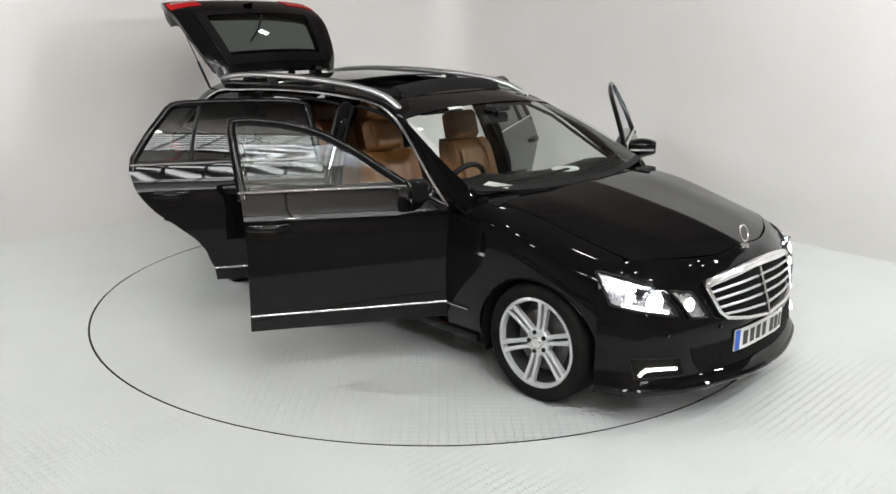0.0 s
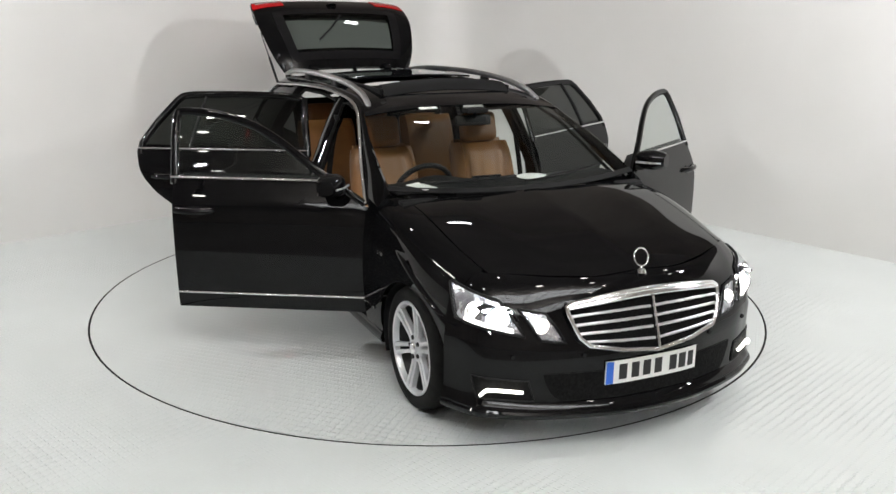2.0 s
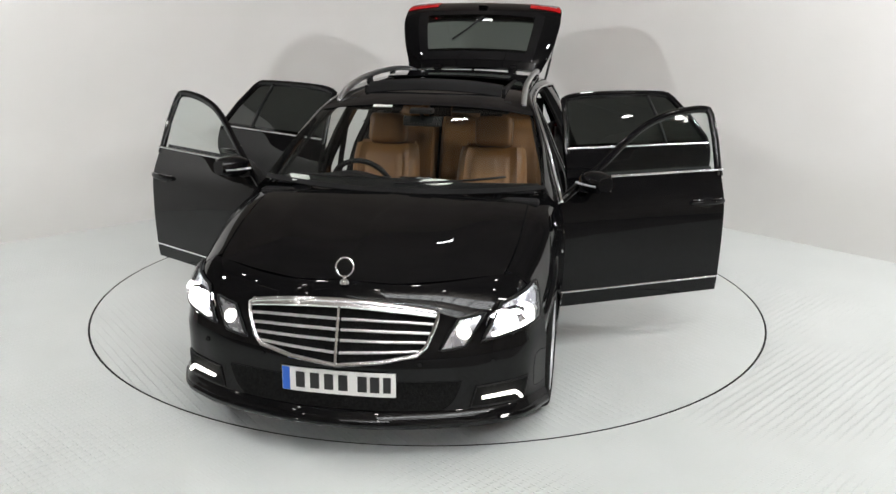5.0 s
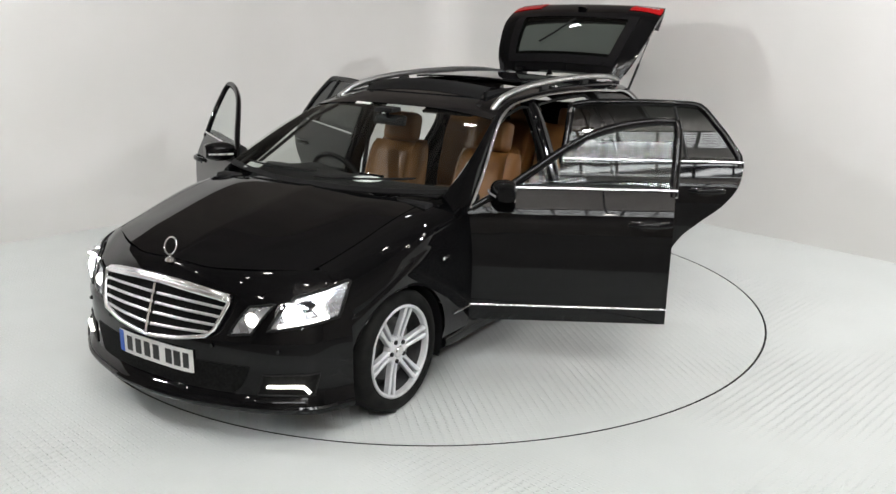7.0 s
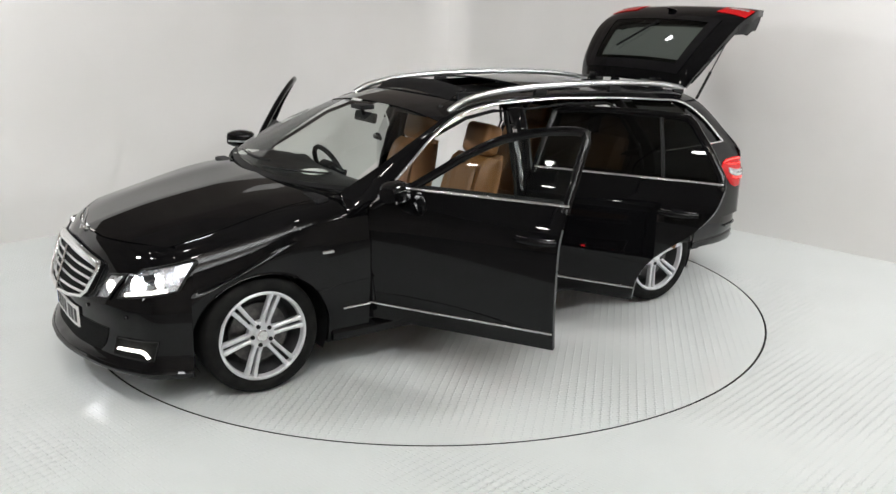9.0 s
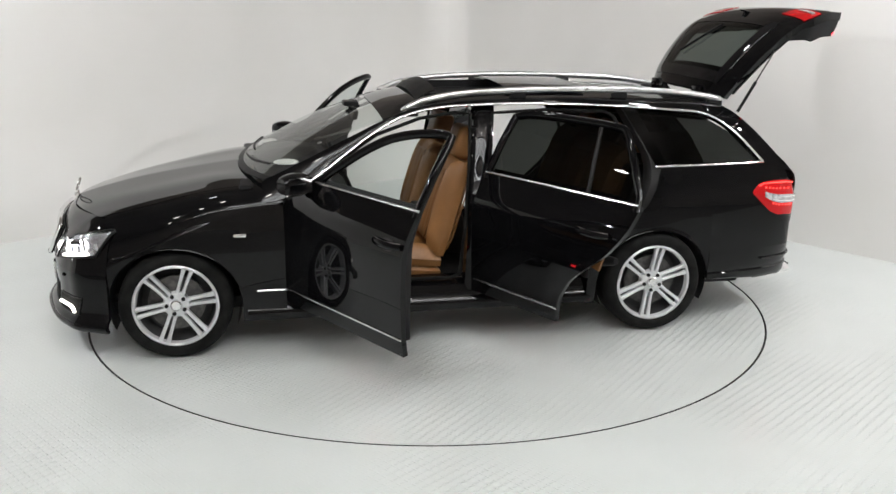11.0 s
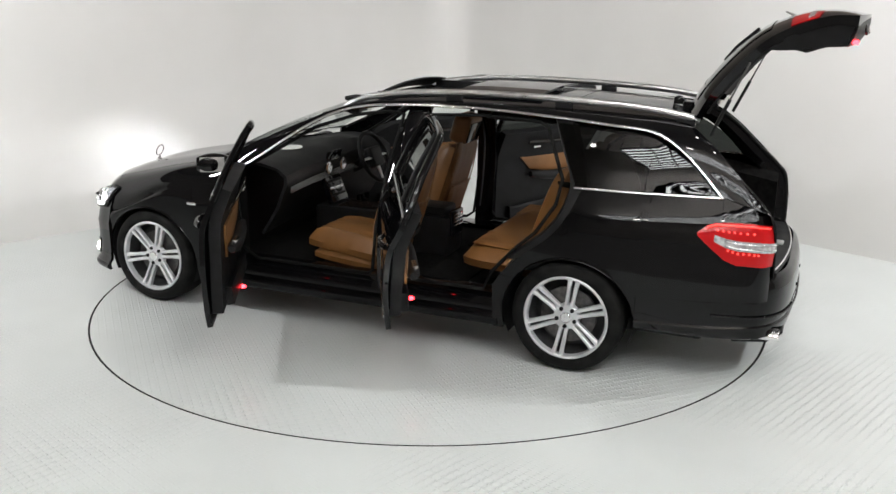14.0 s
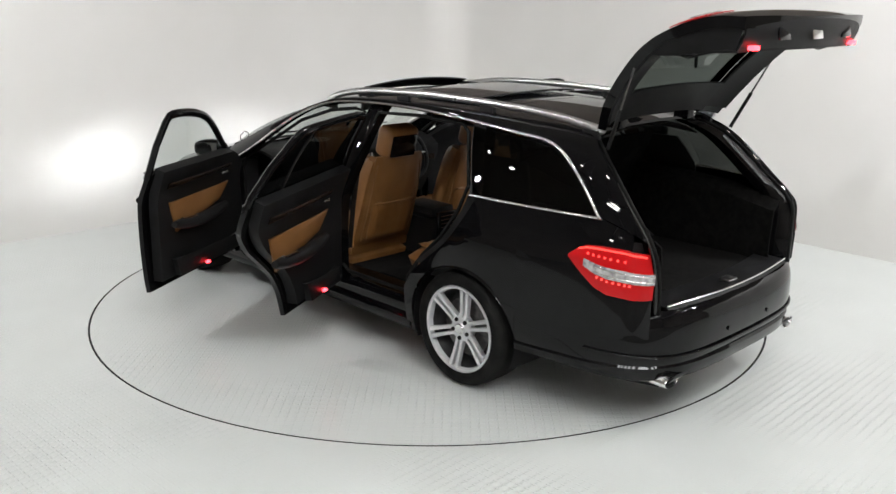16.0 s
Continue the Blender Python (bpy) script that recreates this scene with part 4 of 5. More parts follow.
def roof():
    n = 40
    g3 = curve_pts(GUTTER[5:12], n)
    zc = [(-1.97, 1.405), (-1.6, 1.442), (-1.2, 1.463), (-0.7, 1.470), (-0.3, 1.458), (0.0, 1.428), (0.2, 1.388)]
    def strip(y0, y1, x_from, x_to, rise=0.0, cols=13, rows_n=24, crown=True):
        out = []
        for i in range(rows_n + 1):
            x = x_from + (x_to - x_from) * i / rows_n
            yg, zg = interp(sorted((p.x, p.y) for p in g3), x), interp(sorted((p.x, p.z) for p in g3), x)
            row = []
            for j in range(cols):
                f = y0 + (y1 - y0) * j / (cols - 1)
                z = zg + (smooth_interp(zc, x) - zg) * (1 - abs(f) ** 2.4)
                row.append(Vector((x, f * yg, z + rise)))
            out.append(row)
        return out
    under = (-0.8, 0, 0.5)
    body = cpart("roof_panel", shell(strip(-1, 1, -1.30, -1.95, cols=25), 0.015, under), M_PAINT, None, "black painted rear roof")
    cpart("roof_edge", shell(strip(0.76, 1, 0.16, -1.296, cols=7), 0.015, under), M_PAINT, body)
    cpart("roof_edge", shell(strip(-1, -0.76, 0.16, -1.296, cols=7), 0.015, under), M_PAINT, body)
    cpart("roof_front", shell(strip(-0.757, 0.757, 0.16, -0.06, cols=21), 0.015, under), M_ROOFGLASS, body)
    cpart("fixed_roof_glass", shell(strip(-0.757, 0.757, -0.80, -1.293, cols=21), 0.012, under), M_ROOFGLASS, body, "fixed black glass roof panel")
    cpart("sliding_roof_glass", shell(strip(-0.735, 0.735, -0.58, -1.10, 0.028, cols=21), 0.012, under), M_ROOFGLASS, body, "black glass sunroof slid open")
    bm = bmesh.new()
    add_box(bm, -0.80, -0.06, -0.44, 0.44, 1.40, 1.405)
    for y in (-0.455, 0.455):
        add_box(bm, -0.80, -0.06, y - 0.012, y + 0.012, 1.40, 1.455)
    cpart("sunroof_frame", bm, M_TRIM, body)
    dfl = [[Vector((x, y, z - 0.03 * (y / 0.44) ** 2)) for y in [k / 10 * 0.445 for k in range(-10, 11)]] for x, z in ((-0.01, 1.445), (-0.05, 1.473), (-0.10, 1.497), (-0.135, 1.505))]
    cpart("wind_deflector", shell(dfl, 0.008, (0, 0, 1)), M_TRIM, body, "raised dark wind deflector")
    for s in (1, -1):
        rl = curve_pts([(0.10, s * 0.60, 1.365), (0.03, s * 0.595, 1.400), (-0.08, s * 0.588, 1.435), (-0.35, s * 0.58, 1.470), (-0.8, s * 0.575, 1.484), (-1.3, s * 0.563, 1.475), (-1.7, s * 0.547, 1.452), (-1.95, s * 0.53, 1.415), (-2.02, s * 0.52, 1.395)], 40)
        r = cpart("roof_rail", tube(rl, [0.012] + [0.018] * 38 + [0.010], 10, 1.1), M_ALU, None, "silver aluminium roof rail")
        for x in (0.05, -0.62, -1.28, -1.95):
            yg = interp(sorted((p.x, p.y) for p in rl if True), x) if s > 0 else interp(sorted((p.x, p.y) for p in rl), x)
            zr = interp(sorted((p.x, p.z) for p in rl), x)
            cpart("rail_foot", box(x - 0.05, x + 0.05, yg - 0.012, yg + 0.012, zr - 0.06, zr - 0.008, 0.004), M_TRIM, r)
    ant = cpart("roof_antenna", shell([[Vector((-1.80 - 0.09 * k / 6, w * 0.014 * (1 - k / 9), 1.425 + z * 0.05 * math.sin(math.pi * min(1, 0.25 + k / 8)))) for w, z in ((-1, 0), (-0.6, 0.7), (0, 1), (0.6, 0.7), (1, 0))] for k in range(7)], 0.002, (-1.8, 0, 0)), M_PAINT)
    return body


def tailgate():
    prof = curve_pts([(-1.925, 0, 1.455), (-2.0, 0, 1.585), (-2.125, 0, 1.74), (-2.28, 0, 1.88), (-2.44, 0, 1.952), (-2.62, 0, 1.982), (-2.81, 0, 1.958)], 37)
    wid = [(0, 0.555), (0.12, 0.60), (0.3, 0.655), (0.5, 0.69), (0.7, 0.69), (0.85, 0.66), (1.0, 0.60)]
    def row(i, out=0.0, scale=1.0, lo=-1.0, hi=1.0, n=24):
        p = prof[i]
        a, b = prof[max(0, i - 1)], prof[min(36, i + 1)]
        d = (b - a).normalized()
        nr = Vector((-d.z, 0, d.x))
        if nr.z < 0:
            nr = -nr
        w = smooth_interp(wid, i / 36) * scale
        r = []
        for k in range(n + 1):
            f = lo + (hi - lo) * k / n
            drop = (0.055 * abs(f) ** 2.2 + 0.03 * abs(f) ** 8) * (1 - 0.85 * (i / 36) ** 2)
            back = 0.07 * (i / 36) ** 3 * abs(f) ** 2
            r.append(p + Vector((0, f * w, 0)) + nr * (out - drop) - d * back)
        return r
    under = lambda p: p + Vector((-0.3, 0, -1.0))
    t = cpart("tailgate", shell([row(i) for i in range(20, 37)], 0.05, under), M_PAINT, None, "raised black tailgate")
    cpart("upper_frame", shell([row(i) for i in range(0, 4)], 0.04, under), M_PAINT, t)
    for lo, hi in ((-1, -0.80), (0.80, 1)):
        cpart("window_frame", shell([row(i, 0, 1, lo, hi, 6) for i in range(3, 21)], 0.045, under), M_PAINT, t)
    g = cpart("rear_window", grid([row(i, 0.002, 1, -0.802, 0.802, 20) for i in range(3, 21)]), M_TINT2, t, "dark tinted rear window")
    # black printed border of the glass
    for lo, hi, a, b in ((-0.80, -0.68, 3, 20), (0.68, 0.80, 3, 20), (-0.68, 0.68, 3, 6), (-0.68, 0.68, 18, 20)):
        cpart("glass_border", shell([row(i, 0.005, 1, lo, hi, 12) for i in range(a, b + 1)], 0.002, under), M_ROOFGLASS, t)
    for s in (1, -1):
        a, b = (0.60, 0.985) if s > 0 else (-0.985, -0.60)
        cpart("tail_lamp", shell([row(i, 0.006, 1, a, b, 10) for i in range(24, 30)], 0.004, under), M_RED, t, "lit red lamp on the tailgate")
        a, b = (0.66, 0.94) if s > 0 else (-0.94, -0.66)
        cpart("clear_band", shell([row(i, 0.011, 1, a, b, 8) for i in (27, 28)], 0.003, under), M_CLEARLAMP, t)
        cpart("edge_lamp", box(-0.014, 0.014, -0.03, 0.03, -0.010, 0.010, 0.004, m=pose(-2.735, s * 0.50, 1.826, 0, -4, 0)), M_REDGLOW, t, "small red warning lamp")
        edge = []
        for i in range(19, 37):
            e = row(i)[-1 if s > 0 else 0]
            f = (i - 19) / 17
            d = 0.02 + 0.135 * math.sin(math.pi * min(1, 0.05 + f * 0.55)) ** 0.8
            edge.append([e + Vector((0.0, -s * 0.004, -0.004)), e + Vector((0.02 * f, -s * 0.012, -d * 0.5)), e + Vector((0.05 * f, -s * 0.03, -d)), e + Vector((0.07 * f, -s * 0.10, -d - 0.004))])
        cpart("gate_flank", shell(edge, 0.008, lambda p: Vector((p.x, 0, p.z))), M_TRIM, t)
    # inner lining
    inn = [row(i, -0.055, 0.94, n=24) for i in range(20, 36)]
    lining = [[p + Vector((0, 0, -0.075 * min(1.0, k / 7) ** 1.4 - 0.012)) for p in r] for k, r in enumerate(inn)]
    cpart("inner_lining", shell(lining, 0.01, under), M_TRIM, t, "black plastic inner lining")
    for lo, hi in ((-0.97, -0.70), (0.70, 0.97)):
        cpart("inner_pillar", shell([row(i, -0.05, 1, lo, hi, 5) for i in range(2, 21)], 0.012, under), M_TRIM, t)
    cpart("inner_header", shell([row(i, -0.05, 1, -0.70, 0.70, 16) for i in range(1, 9)], 0.012, under), M_TRIM, t)
    tail, low = row(36, -0.012, 0.97), lining[-1]
    cpart("end_panel", shell([[a.lerp(b, q / 4) + Vector((-0.014 * math.sin(math.pi * q / 4), 0, 0)) for q in range(5)] for a, b in zip(tail, low)], 0.008, (-2.4, 0, 1.8)), M_TRIM, t, "grey-black plastic end panel")
    for y in (-0.3, 0.05, 0.33):
        e = tail[12].lerp(low[12], 0.5)
        cpart("lining_recess", box(-0.006, 0.006, -0.05, 0.05, -0.028, 0.028, 0.004, m=pose(e.x - 0.012 + 0.07 * (y / 0.6) ** 2, y, e.z, 0, 12, 0)), M_SCREENOFF if y != 0.05 else M_CHROME, t)
    wp = row(8, 0.02)
    cpart("rear_wiper", tube([wp[12] + Vector((-0.22, 0.02, 0.22)), wp[12] + Vector((-0.10, -0.1, 0.115)), wp[12] + Vector((-0.03, -0.22, 0.03))], 0.009, 6), M_TRIM, t)
    bm = bmesh.new()
    add_lathe(bm, [(0.0, 0.006), (0.036, 0.006), (0.044, 0.0), (0.036, -0.004)], (0, 0, 0), 1, 24)
    bmesh.ops.transform(bm, matrix=Matrix.Translation(row(23, 0.006)[12]) @ pose(0, 0, 0, 70, 0, 90), verts=bm.verts)
    cpart("round_badge", bm, M_CHROME, t, "plain round chrome badge")
    for y in (-0.32, 0.32):
        cpart("hinge", box(-1.99, -1.90, y - 0.035, y + 0.035, 1.39, 1.475, 0.01), M_PAINT, t)
    for s in (1, -1):
        lo_, hi_ = Vector((-2.09, s * 0.585, 1.33)), Vector((-2.26, s * 0.665, 1.72))
        m_ = lo_.lerp(hi_, 0.5)
        st = cpart("gas_strut", tube([lo_, m_], 0.010, 8), M_TRIM)
        cpart("strut_rod", tube([m_, hi_], 0.005, 8), M_DISC, st)


def wheel(axle, s):
    c = (axle, s * (0.898 if axle > 0 else 0.930), HUB_Z)
    R = 0.327
    k_ = HUB_Z / R
    def spin(bm, prof, seg, at=c):
        add_lathe(bm, [(r * k_, y) for r, y in prof], at, s, seg)
    bm = bmesh.new()
    tyre = [(0.246, -0.008), (0.258, 0.004), (0.275, 0.008), (0.30, 0.004), (0.315, -0.006), (0.3255, -0.03), (R, -0.06), (R, -0.19), (0.322, -0.22), (0.29, -0.245), (0.246, -0.235), (0.24, -0.12)]
    spin(bm, tyre, 64)
    w = cpart("wheel", bm, M_RUBBER, None, "black tyre on a silver twin-spoke alloy wheel")
    bm = bmesh.new()
    rim = [(0.2245, -0.03), (0.2275, -0.012), (0.231, -0.002), (0.240, 0.002), (0.2475, -0.002), (0.248, -0.012)]
    spin(bm, rim, 64)
    cpart("rim", bm, M_ALLOY, w)
    bm = bmesh.new()
    spin(bm, [(0.0, -0.13), (0.205, -0.13), (0.215, -0.12), (0.2255, -0.028)], 48)
    cpart("wheel_back", bm, M_ALLOY_IN, w)
    bm = bmesh.new()
    spin(bm, [(0.06, -0.075), (0.165, -0.075), (0.165, -0.095)], 40)
    cpart("brake_disc", bm, M_DISC, w)
    bm = bmesh.new()
    spin(bm, [(0.0, -0.012), (0.03, -0.013), (0.034, -0.018), (0.036, -0.022), (0.068, -0.024), (0.076, -0.032), (0.078, -0.06)], 40)
    cpart("hub", bm, M_ALLOY, w)
    bm = bmesh.new()
    spin(bm, [(0.0, -0.006), (0.026, -0.007), (0.031, -0.012), (0.031, -0.02)], 28)
    cpart("hub_cap", bm, M_CHROME, w)
    phase = {(1, 1): 50, (1, -1): 20, (-1, 1): 40, (-1, -1): 15}[(1 if axle > 0 else -1, s)]
    for k in range(6):
        for side_ in (-1, 1):
            a = radians(phase + 60 * k)
            rows = []
            for r, off, wd, y in ((0.055, 0.0155, 0.0115, -0.024), (0.10, 0.0165, 0.0095, -0.022), (0.16, 0.0185, 0.0098, -0.014), (0.205, 0.0205, 0.0110, -0.007), (0.234, 0.0225, 0.0135, -0.004)):
                r *= k_
                row = []
                for q, dy in ((-1, -0.03), (-1, -0.004), (-0.55, 0.0), (0.55, 0.0), (1, -0.004), (1, -0.03)):
                    tt = side_ * off + q * wd
                    row.append((c[0] + r * math.cos(a) - tt * math.sin(a), c[1] + s * (y + dy), c[2] + r * math.sin(a) + tt * math.cos(a)))
                rows.append(row)
            cpart("spoke", grid(rows, close_v=True), M_ALLOY, w)
    for k in range(5):
        a = radians(phase + 90 + 72 * k)
        bm = bmesh.new()
        add_lathe(bm, [(0.0, -0.016), (0.0115, -0.016), (0.0125, -0.03)], (c[0] + 0.053 * math.cos(a), c[1], c[2] + 0.053 * math.sin(a)), s, 10)
        cpart("wheel_bolt", bm, M_TRIM, w)


# ---- doors ----
def fd_rear(z):
    return smooth_interp([(0.24, -0.275), (0.45, -0.275), (0.8, -0.28), (1.04, -0.295), (1.4, -0.335)], z)


def rd_rear(z):
    return smooth_interp([(0.24, -0.975), (0.42, -1.0), (0.56, -1.075), (0.665, -1.19), (0.78, -1.33), (0.93, -1.43), (1.04, -1.45), (1.2, -1.37), (1.4, -1.25)], z)


def door_skin(s, front, rear, z0, name, nx=22):
    rows = []
    zs = [z0 + (BELT_Z - z0) * k / 26 for k in range(27)]
    def cap(x):
        return BELT_Z if x < 0.58 else min(BELT_Z, line_z(x) - 0.012)
    for z in zs:
        a, b = front(z), rear(z)
        f = (z - z0) / (BELT_Z - z0)
        xs = [a + (b - a) * k / nx for k in range(nx + 1)]
        rows.append([sp(s, x, z0 + (cap(x) - z0) * f) for x in xs])
    d = cpart(name, shell(rows, 0.028, inside), M_PAINT)
    inner = []
    for z in [z0 + 0.06 + (BELT_Z - z0 - 0.06) * k / 12 for k in range(13)]:
        a, b = front(z) - 0.05, rear(z) + 0.05
        dep = 0.085 + 0.02 * math.sin(math.pi * (z - z0) / (BELT_Z - z0))
        f = (z - z0) / (BELT_Z - z0)
        xs = [a + (b - a) * k / 10 for k in range(11)]
        inner.append([sp(s, x, z0 + (cap(x) - z0) * f, -dep) for x in xs])
    cpart("inner_panel", shell(inner, 0.06, lambda p: Vector((p.x, s * 3, p.z))), M_TRIM, d, "black moulded inner door panel")
    return d


def trim_quad(s, corners, out, t, n=8):
    rows = []
    for i in range(n + 1):
        a = i / n
        row = []
        for j in range(n + 1):
            b = j / n
            x = (corners[0][0] * (1 - a) + corners[1][0] * a) * (1 - b) + (corners[3][0] * (1 - a) + corners[2][0] * a) * b
            z = (corners[0][1] * (1 - a) + corners[1][1] * a) * (1 - b) + (corners[3][1] * (1 - a) + corners[2][1] * a) * b
            bul = 0.012 * math.sqrt(max(0, 16 * a * (1 - a) * b * (1 - b)))
            row.append(sp(s, x, z, out - bul))
        rows.append(row)
    return shell(rows, t, lambda p: Vector((p.x, s * 3, p.z)))


def glass_rows(s, xa, xb, ztop, lean=0.0, n=22, m=8, out=-0.012):
    rows = []
    for k in range(n + 1):
        f = k / n
        row = []
        for j in range(m + 1):
            x0 = xa + (xb - xa) * f
            zt = ztop(x0)
            z = BELT_Z - 0.01 + (zt - BELT_Z + 0.01) * j / m
            row.append(sp(s, x0 + lean * f * (z - BELT_Z), z, out))
        rows.append(row)
    return rows


def door_fittings(s, d, x0, x1, hx, zl, grip):
    """Outer handle, chrome strips, inner grip and red lamp."""
    cpart("chrome_strip", tube([sp(s, min(x0, 0.58) + (x1 - min(x0, 0.58)) * k / 16, BELT_Z + 0.002, 0.003) for k in range(17)], 0.010, 6, 0.8), M_CHROME, d)
    zc = 0.395
    cpart("lower_chrome_strip", tube([sp(s, x0 + (fd_rear(zc) - x0 if grip == "front" else rd_rear(zc) - x0) * (k / 16) * 0.997, zc, 0.002) for k in range(17)], 0.006, 6), M_CHROME, d)
    hz = 0.865
    h = [sp(s, hx + 0.11 - 0.22 * k / 8, hz, 0.008 + 0.024 * math.sin(math.pi * k / 8) ** 0.6) for k in range(9)]
    cpart("handle", tube(h, [0.009, 0.012, 0.014, 0.015, 0.015, 0.015, 0.014, 0.013, 0.012], 8, 1.25), M_PAINT, d, "glossy black door handle")
    cup = [[sp(s, hx + 0.06 * math.cos(a) * r, hz - 0.006 + 0.032 * math.sin(a) * r, 0.003) for r in (0.02, 0.6, 1.0)] for a in (2 * math.pi * k / 20 for k in range(21))]
    cpart("handle_cup", shell(cup, 0.003, inside), M_SCREENOFF, d)
    cpart("handle_chrome", tube([sp(s, hx + 0.10 - 0.2 * k / 8, hz + 0.016, 0.010 + 0.022 * math.sin(math.pi * k / 8) ** 0.6) for k in range(9)], 0.0022, 6), M_CHROME, d)
    # inside
    w = x0 - x1
    lowx = (-0.12 if grip == "front" else -0.88)
    c = -0.118
    cpart("leather_insert", trim_quad(s, [(x0 - 0.22 * w, 0.835), (x1 + 0.16 * w, 0.828), (x1 + 0.22 * w, 0.635), (x0 - 0.32 * w, 0.735)], c, 0.012), M_TAN, d, "tan leather door insert")
    arm = [sp(s, x0 - 0.30 * w - (0.55 * w) * k / 8, 0.70 - 0.03 * math.sin(math.pi * k / 8), -0.15) for k in range(9)]
    cpart("armrest", tube(arm, [0.02, 0.032, 0.036, 0.038, 0.038, 0.038, 0.036, 0.032, 0.02], 10, 1.0), M_TRIM, d)
    cpart("switch_panel", tube([arm[5] + Vector((0, -s * 0.01, 0.036)), arm[7] + Vector((0, -s * 0.01, 0.034))], 0.014, 8, 0.5), M_CHROME, d)
    cpart("door_pocket", trim_quad(s, [(x0 - 0.12 * w, 0.46), (lowx, 0.48), (lowx + 0.03, 0.37), (x0 - 0.12 * w, 0.37)], -0.135, 0.04), M_TRIM, d)
    cpart("inner_release", tube([sp(s, x0 - 0.30 * w - 0.012 * k, 0.915, -0.135) for k in range(7)], 0.011, 8), M_CHROME, d)
    cpart("wood_strip", trim_quad(s, [(x0 - 0.26 * w, 0.965), (x1 + 0.1 * w, 0.96), (x1 + 0.1 * w, 0.925), (x0 - 0.26 * w, 0.94)], -0.122, 0.008), M_WOOD, d)
    cpart("red_lamp", trim_quad(s, [(zl[0] + 0.014, zl[1] + 0.008), (zl[0] - 0.014, zl[1] + 0.008), (zl[0] - 0.012, zl[1] - 0.007), (zl[0] + 0.012, zl[1] - 0.007)], -0.165, 0.02, 3), M_REDGLOW, d, "lit red door warning lamp")


def swing(d, hinge, deg, lift):
    """Opens a door about its hinge line, which leans a little, so that the free end rises."""
    h = Vector(hinge)
    lean = Matrix.Rotation(radians(lift), 4, "X")
    axis = (lean @ Vector((0, 0, 1))).normalized()
    d.matrix_basis = Matrix.Translation((OX, OY, 0)) @ Matrix.Translation(h) @ Matrix.Rotation(radians(deg), 4, axis) @ Matrix.Translation(-h)


FD_OPEN, RD_OPEN, LIFT = 60.0, 61.5, 0.0


def front_door(s):
    d = door_skin(s, lambda z: 0.81, fd_rear, 0.305, "front_door")
    d["label"] = "open black front door with chrome window strip and mirror"
    top = [(0.79, 0.92), (0.62, 1.018), (0.47, 1.115), (0.30, 1.227), (0.13, 1.312), (-0.05, 1.359), (-0.22, 1.378), (-0.31, 1.374)]
    path = curve_pts([sp(s, x, z, -0.012) for x, z in top], 34) + [sp(s, -0.318, 1.34, -0.012), sp(s, -0.305, 1.2, -0.012), sp(s, -0.288, 1.05, -0.012), sp(s, -0.286, 1.0, -0.012)]
    bm = bmesh.new()
    add_tube(bm, path, 0.024, 8, 0.8, up=(0, 1, 0))
    cpart("window_frame", bm, M_PAINT, d, "black window frame")
    zt = lambda x: smooth_interp(sorted((a, b) for a, b in top), x) - 0.008
    g = cpart("window", grid(glass_rows(s, 0.60, -0.288, zt, -0.06)), M_GLASS, d, "clear front door glass")
    g.visible_shadow = False
    tri = [[sp(s, x, min(BELT_Z - 0.02, zt(x) - 0.05) * (1 - j / 3) + (zt(x) + 0.005) * j / 3, -0.008) for j in range(4)] for x in (0.76, 0.70, 0.65, 0.60, 0.56, 0.53)]
    cpart("mirror_base", shell(tri, 0.02, inside), M_TRIM, d)
    door_fittings(s, d, 0.805, -0.305, -0.16, (0.18, 0.385), "front")
    # mirror
    rows = []
    for k in range(13):
        f = k / 12
        y = side(0.8, 1.0) + 0.005 + 0.185 * f
        sc = (math.sin(math.pi * (0.12 + 0.76 * f)) ** 0.45)
        row = []
        for j in range(20):
            a = 2 * math.pi * j / 20
            cx, sx = math.cos(a), math.sin(a)
            rx = 0.085 if cx > 0 else 0.055
            row.append(Vector((0.62 + rx * sc * abs(cx) ** 0.7 * (1 if cx > 0 else -1) - 0.02 * f, s * y, 1.035 + 0.062 * sc * abs(sx) ** 0.75 * (1 if sx > 0 else -1))))
        rows.append(row)
    bm = bmesh.new()
    vs = add_grid(bm, rows, close_v=True)
    bm.faces.new(vs[0]); bm.faces.new(vs[-1])
    cpart("mirror_housing", bm, M_PAINT, d, "glossy black door mirror")
    cpart("mirror_indicator", tube([Vector((0.62 + 0.083 - 0.03 * (k / 8) ** 2 * 1.3, s * (side(0.8, 1.0) + 0.025 + 0.15 * k / 8), 1.025)) for k in range(9)], 0.007, 6), M_CLEARLAMP, d)
    cpart("mirror_arm", tube([sp(s, 0.66, 0.985, -0.02), sp(s, 0.645, 0.985, 0.03), sp(s, 0.635, 0.995, 0.06)], 0.03, 8, 0.7), M_TRIM, d)
    gm = [[Vector((0.562, s * (side(0.8, 1.0) + 0.025 + 0.145 * k / 4), 0.99 + 0.09 * j / 3)) for j in range(4)] for k in range(5)]
    cpart("mirror_glass", shell(gm, 0.004, (0.7, s * 1.0, 1.03)), mat("mirror", (0.8, 0.8, 0.8), 0.02, 1.0), d)
    swing(d, (0.80, s * 0.89, 0.6), -s * FD_OPEN, LIFT * s)
    return d


